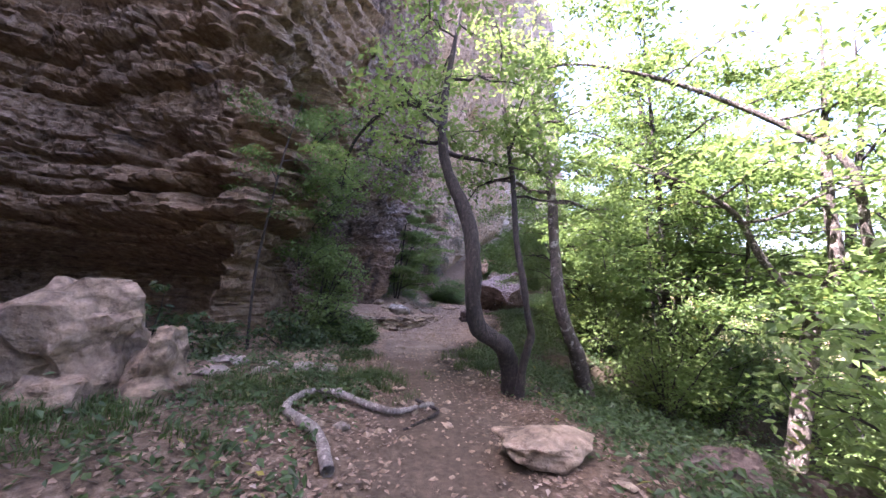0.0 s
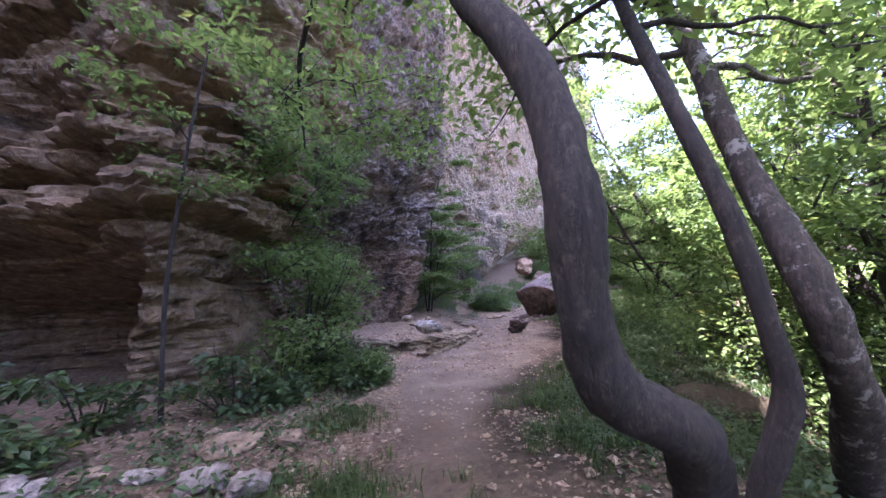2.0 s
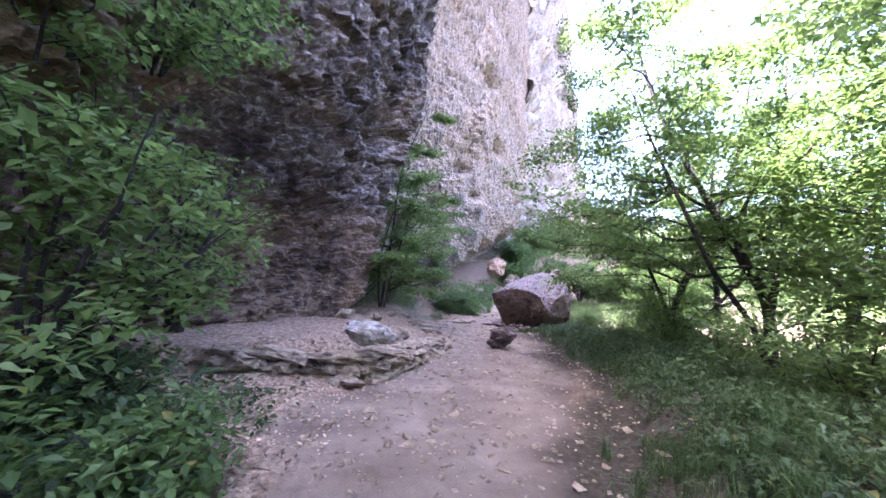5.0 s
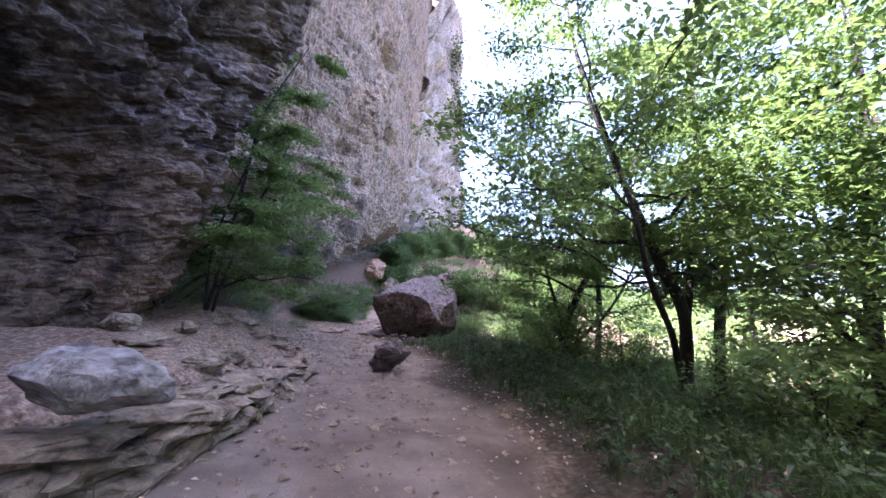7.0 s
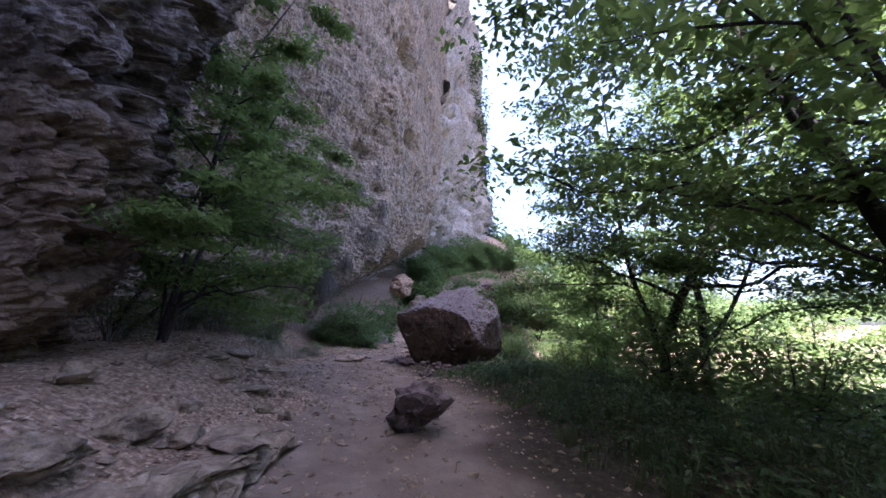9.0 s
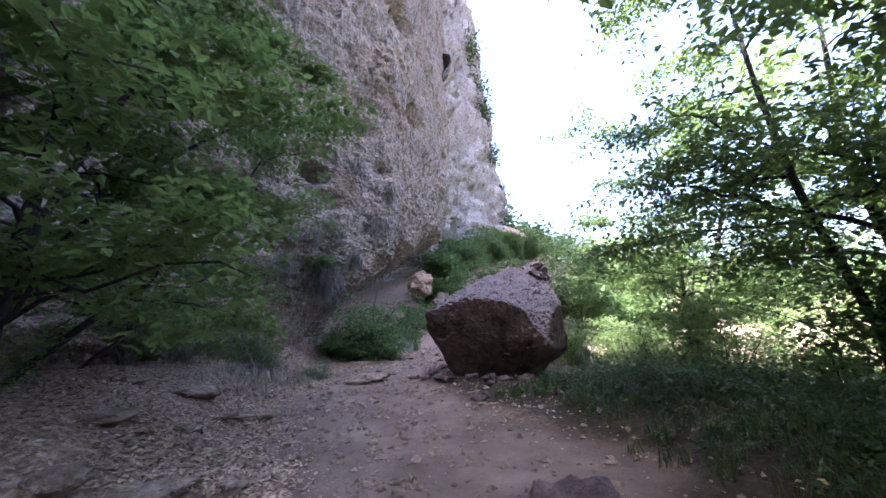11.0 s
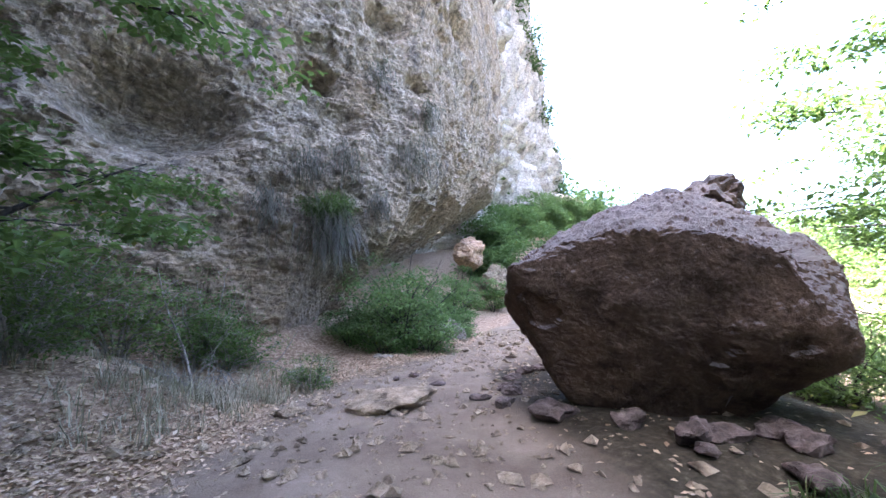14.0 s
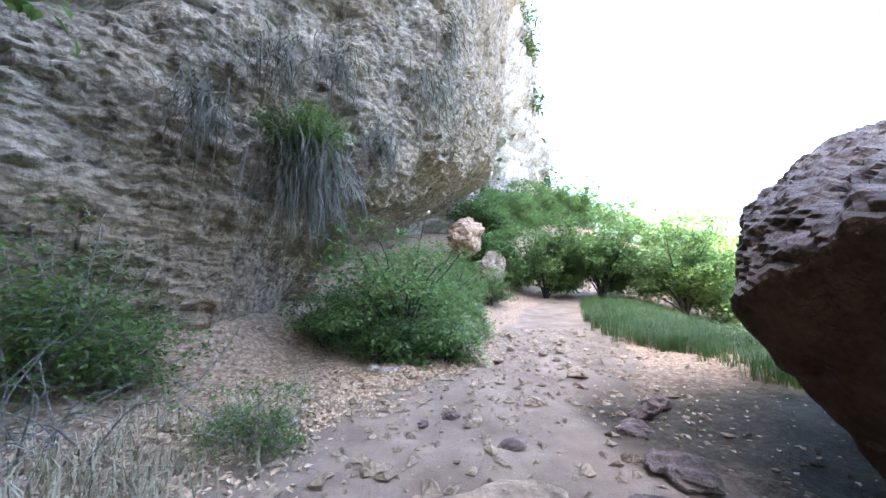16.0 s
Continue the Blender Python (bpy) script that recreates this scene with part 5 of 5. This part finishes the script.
def litter():
    r = np.random.default_rng(19)
    n = 62000
    y = r.uniform(0.5, 30, n)
    c, w = np.interp(y, TRAIL_Y, TRAIL_X), np.interp(y, TRAIL_Y, TRAIL_W)
    side = np.where(r.random(n) < 0.55, -1, 1)
    x = c + side * (w + r.gamma(1.6, 0.9, n) - 0.5)
    z, worn = lie(x, y)
    tan = r.random(n) < 0.35
    y = np.where(tan, r.uniform(19, 29, n), y)
    c, w = np.interp(y, TRAIL_Y, TRAIL_X), np.interp(y, TRAIL_Y, TRAIL_W)
    x = np.where(tan, c - w * 0.75 - r.gamma(1.8, 0.75, n), x)
    side = np.where(tan, -1, side)
    z, worn = lie(x, y)
    keep = (r.random(n) > worn * 0.8) & ((side < 0) | (y < 8) | (r.random(n) < 0.1))
    at = np.stack([x, y, z + r.uniform(0.003, 0.03, n)], 1)[keep]
    # Leaves before y 10.5 take the copy with tree shade in its colour.
    shaded = at[:, 1] < 10.5
    v, f = leaves(at[~shaded], 0.055, 6, up=0.8, droop=0.0, ratio=0.6)
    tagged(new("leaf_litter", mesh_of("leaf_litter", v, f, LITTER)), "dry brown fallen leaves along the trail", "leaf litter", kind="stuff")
    v, f = leaves(at[shaded], 0.055, 16, up=0.8, droop=0.0, ratio=0.6)
    tagged(new("leaf_litter", mesh_of("leaf_litter", v, f, LITTER_SHADED)), "dark brown fallen leaves under the trees, shade painted into them", "leaf litter", kind="stuff")


litter()


def grass(name, label, spots, mat, seed, tall=0.3, blades=26):
    """Tufts of curved blades at rows of (x, y, size)."""
    r = np.random.default_rng(seed)
    x = np.repeat(spots[:, 0], blades) + r.normal(0, 0.06, len(spots) * blades)
    y = np.repeat(spots[:, 1], blades) + r.normal(0, 0.06, len(spots) * blades)
    z, _ = lie(x, y)
    n = len(x)
    a = r.uniform(0, 2 * np.pi, n)
    ln = tall * np.repeat(spots[:, 2], blades) * r.uniform(0.5, 1.25, n)
    d = np.stack([np.cos(a), np.sin(a)], 1)
    bend = r.uniform(0.35, 1.15, n)
    root = np.stack([x, y, z - 0.02], 1)
    mid = root + np.stack([d[:, 0] * bend * ln * 0.3, d[:, 1] * bend * ln * 0.3, ln * 0.6], 1)
    tip = root + np.stack([d[:, 0] * bend * ln * 0.9, d[:, 1] * bend * ln * 0.9, ln * (1 - 0.5 * bend)], 1)
    wd = np.stack([-d[:, 1], d[:, 0], 0 * a], 1) * (0.003 + 0.003 * r.random(n))[:, None]
    v = np.stack([root - wd, root + wd, mid + wd * 0.8, tip, mid - wd * 0.8], 1).reshape(-1, 3)
    k = np.arange(n)[:, None] * 5
    f = np.concatenate([k + [0, 1, 2], k + [0, 2, 4], k + [4, 2, 3]], 1).reshape(-1, 3)
    tagged(new(name, mesh_of(name, v, f, mat)), label, "grass", kind="stuff")


def meadow():
    r = np.random.default_rng(29)
    # long grass on the bank beyond the right edge of the trail
    y = r.uniform(9, 22.5, 900)
    c, w = np.interp(y, TRAIL_Y, TRAIL_X), np.interp(y, TRAIL_Y, TRAIL_W)
    x = c + w + 0.25 + r.gamma(2.0, 0.9, len(y)) + 0.7 * (1 - step(12, 16, y)) * r.random(len(y))
    far = r.uniform(0.7, 1.4, len(y)) * step(-0.2, 0.9, x - c - w)
    ok = ~((y > 22.3) & (x < 7.5))
    grass("long_grass", "long dark green grass on the bank beside the trail", np.stack([x, y, far + 0.25], 1)[ok], GRASS, 1, 0.24, 18)
    # thin tufts by the start of the trail
    s = []
    for cx, cy, rad, n, size in [(-1.4, 4.9, 0.6, 60, 0.6), (-0.9, 5.9, 0.5, 60, 0.6), (-2.3, 3.6, 0.8, 45, 0.5), (0.95, 6.9, 0.4, 50, 0.7), (1.0, 8.2, 0.35, 40, 0.7), (-2.0, 4.3, 0.5, 50, 0.6), (1.4, 8.8, 0.6, 60, 0.7), (1.7, 7.6, 0.5, 40, 0.7), (-1.6, 7.6, 0.4, 40, 0.6), (2.9, 7.3, 0.8, 60, 0.8), (2.0, 10.2, 0.6, 50, 0.8), (-3.0, 3.0, 0.6, 50, 0.8)]:
        s.append(np.stack([r.normal(cx, rad * 0.6, n), r.normal(cy, rad * 0.6, n), np.full(n, size)], 1))
    grass("grass_tufts", "short green grass tufts between stones", np.concatenate(s), GRASS, 2, 0.3, 22)
    # sunny grass where the trail bends, and dry stalks below the cliff
    y = r.uniform(26.8, 38, 1300)
    c, w = np.interp(y, TRAIL_Y, TRAIL_X), np.interp(y, TRAIL_Y, TRAIL_W)
    x = c + w + 2.2 * (1 - step(27, 30, y)) + r.gamma(1.6, 1.5, len(y))
    grass("long_grass", "light green grass where the trail bends", np.stack([x, y, r.uniform(0.8, 1.3, len(y))], 1), GRASS, 3, 0.5, 22)
    y = r.normal(25.6, 0.8, 210)
    x = np.interp(y, TRAIL_Y, TRAIL_X) - np.interp(y, TRAIL_Y, TRAIL_W) - r.gamma(2.0, 0.6, len(y))
    x = np.where(y > 27, np.minimum(x, 0.2), x)
    grass("dry_grass", "dry straw-coloured stalks below the cliff", np.stack([x, y, r.uniform(0.4, 1.1, len(y))], 1), GRASS_DRY, 4, 0.38, 12)


meadow()


def fallen_stick(name, points, r0, r1, mat, label, category="branch", seed=0):
    line = smooth_line([(x, y, grade(x, y) + h) for x, y, h in points], 30)
    ob = new(name, mesh_of(name, *tube(line, np.linspace(r0, r1, 30), 8, 0.12, seed), mat, True))
    tagged(ob, label, category)


fallen_stick("root", [(-0.72, 2.5, 0.04), (-0.95, 2.95, 0.08), (-1.42, 3.5, 0.09), (-1.42, 4.0, 0.13), (-1.15, 4.2, 0.12), (-0.75, 4.0, 0.07), (-0.4, 3.95, 0.06), (-0.1, 4.2, 0.06), (0.0, 4.5, 0.0)], 0.045, 0.03, BARK_GREY, "bare grey root snaking across the ground", "root", 3)
fallen_stick("root", [(-0.2, 4.7, 0.01), (-0.05, 4.3, 0.04), (0.05, 4.0, 0.03), (-0.3, 3.6, 0.0)], 0.025, 0.015, BARK, "dark root crossing the trail", "root", 4)
fallen_stick("fallen_branch", [(-2.9, 26.2, 0.03), (-1.9, 25.9, 0.05), (-1.1, 25.75, 0.04)], 0.03, 0.02, BARK_GREY, "bare grey branch lying below the cliff", "branch", 5)
fallen_stick("dead_branch", [(-1.25, 25.6, 0.0), (-1.5, 25.75, 0.5), (-1.9, 25.95, 1.0), (-2.15, 26.1, 1.5)], 0.018, 0.007, BARK_GREY, "bare pale stem leaning by the cliff", "branch", 6)
fallen_stick("dead_branch", [(-1.9, 26.6, 0.0), (-2.2, 26.8, 0.5), (-2.3, 26.9, 1.0)], 0.012, 0.005, BARK_GREY, "bare pale stem leaning by the cliff", "branch", 7)
fallen_stick("dead_branch", [(-0.9, 26.9, 0.0), (-0.6, 27.1, 0.4), (-0.4, 27.2, 0.8)], 0.012, 0.005, BARK_GREY, "bare pale stem leaning by the cliff", "branch", 8)
fallen_stick("fallen_branch", [(1.3, 8.3, 0.02), (2.3, 7.9, 0.08), (3.4, 7.7, 0.05)], 0.02, 0.012, BARK, "dark fallen branch at the trail edge", "branch", 9)


def weeds():
    """Low broad-leaved weeds on the bank, at the trail's edges and below the cliff."""
    r = np.random.default_rng(39)
    spots = []
    y = r.uniform(8, 22.5, 2600)
    c, w = np.interp(y, TRAIL_Y, TRAIL_X), np.interp(y, TRAIL_Y, TRAIL_W)
    spots.append((c + w + 0.5 + r.gamma(2.2, 1.0, len(y)), y))
    y = r.uniform(1, 9, 1100)
    c, w = np.interp(y, TRAIL_Y, TRAIL_X), np.interp(y, TRAIL_Y, TRAIL_W)
    spots.append((c + w + 0.4 + r.gamma(2.0, 1.2, len(y)), y))
    y = r.uniform(1.5, 12, 420)
    c, w = np.interp(y, TRAIL_Y, TRAIL_X), np.interp(y, TRAIL_Y, TRAIL_W)
    spots.append((c - w - 0.2 - r.gamma(2.0, 0.7, len(y)), y))
    x, y = np.concatenate([q[0] for q in spots]), np.concatenate([q[1] for q in spots])
    keep = ~((y > 22) & (x > 2.2) & (x < 7.2))
    x, y = x[keep], y[keep]
    n = 16
    px, py = np.repeat(x, n) + r.normal(0, 0.09, len(x) * n), np.repeat(y, n) + r.normal(0, 0.09, len(x) * n)
    z, _ = lie(px, py)
    v, f = leaves(np.stack([px, py, z + np.abs(r.normal(0, 0.09, len(px))) * np.repeat(r.uniform(0.5, 2.0, len(x)), n)], 1), 0.075, 12, up=0.5)
    tagged(new("weeds", mesh_of("weeds", v, f, LEAF_DARK)), "low dark green weeds beside the trail", "weeds", kind="stuff")


weeds()


def dead_brush():
    """Tangle of bare grey twigs below the cliff."""
    r = np.random.default_rng(49)
    root = empty("dead_bush", (-1.4, 25.8, grade(-1.4, 25.8)))
    tagged(root, "tangle of bare grey twigs below the cliff", "dead bush")
    for n in range(34):
        a, ln = r.uniform(0, 6.28), r.uniform(0.4, 1.1)
        up = r.uniform(0.05, 0.9)
        start = np.array([r.normal(0, 0.3), r.normal(0, 0.25), 0.0])
        end = start + np.array([math.cos(a) * (1 - 0.5 * up), math.sin(a) * (1 - 0.5 * up), up]) * ln
        mid = (start + end) / 2 + r.normal(0, 0.07, 3) + (0, 0, 0.06)
        part("twig", mesh_of("twig", *tube(smooth_line([start, mid, end], 8), np.linspace(0.009, 0.003, 8), 4), BARK_GREY, True), root)


dead_brush()
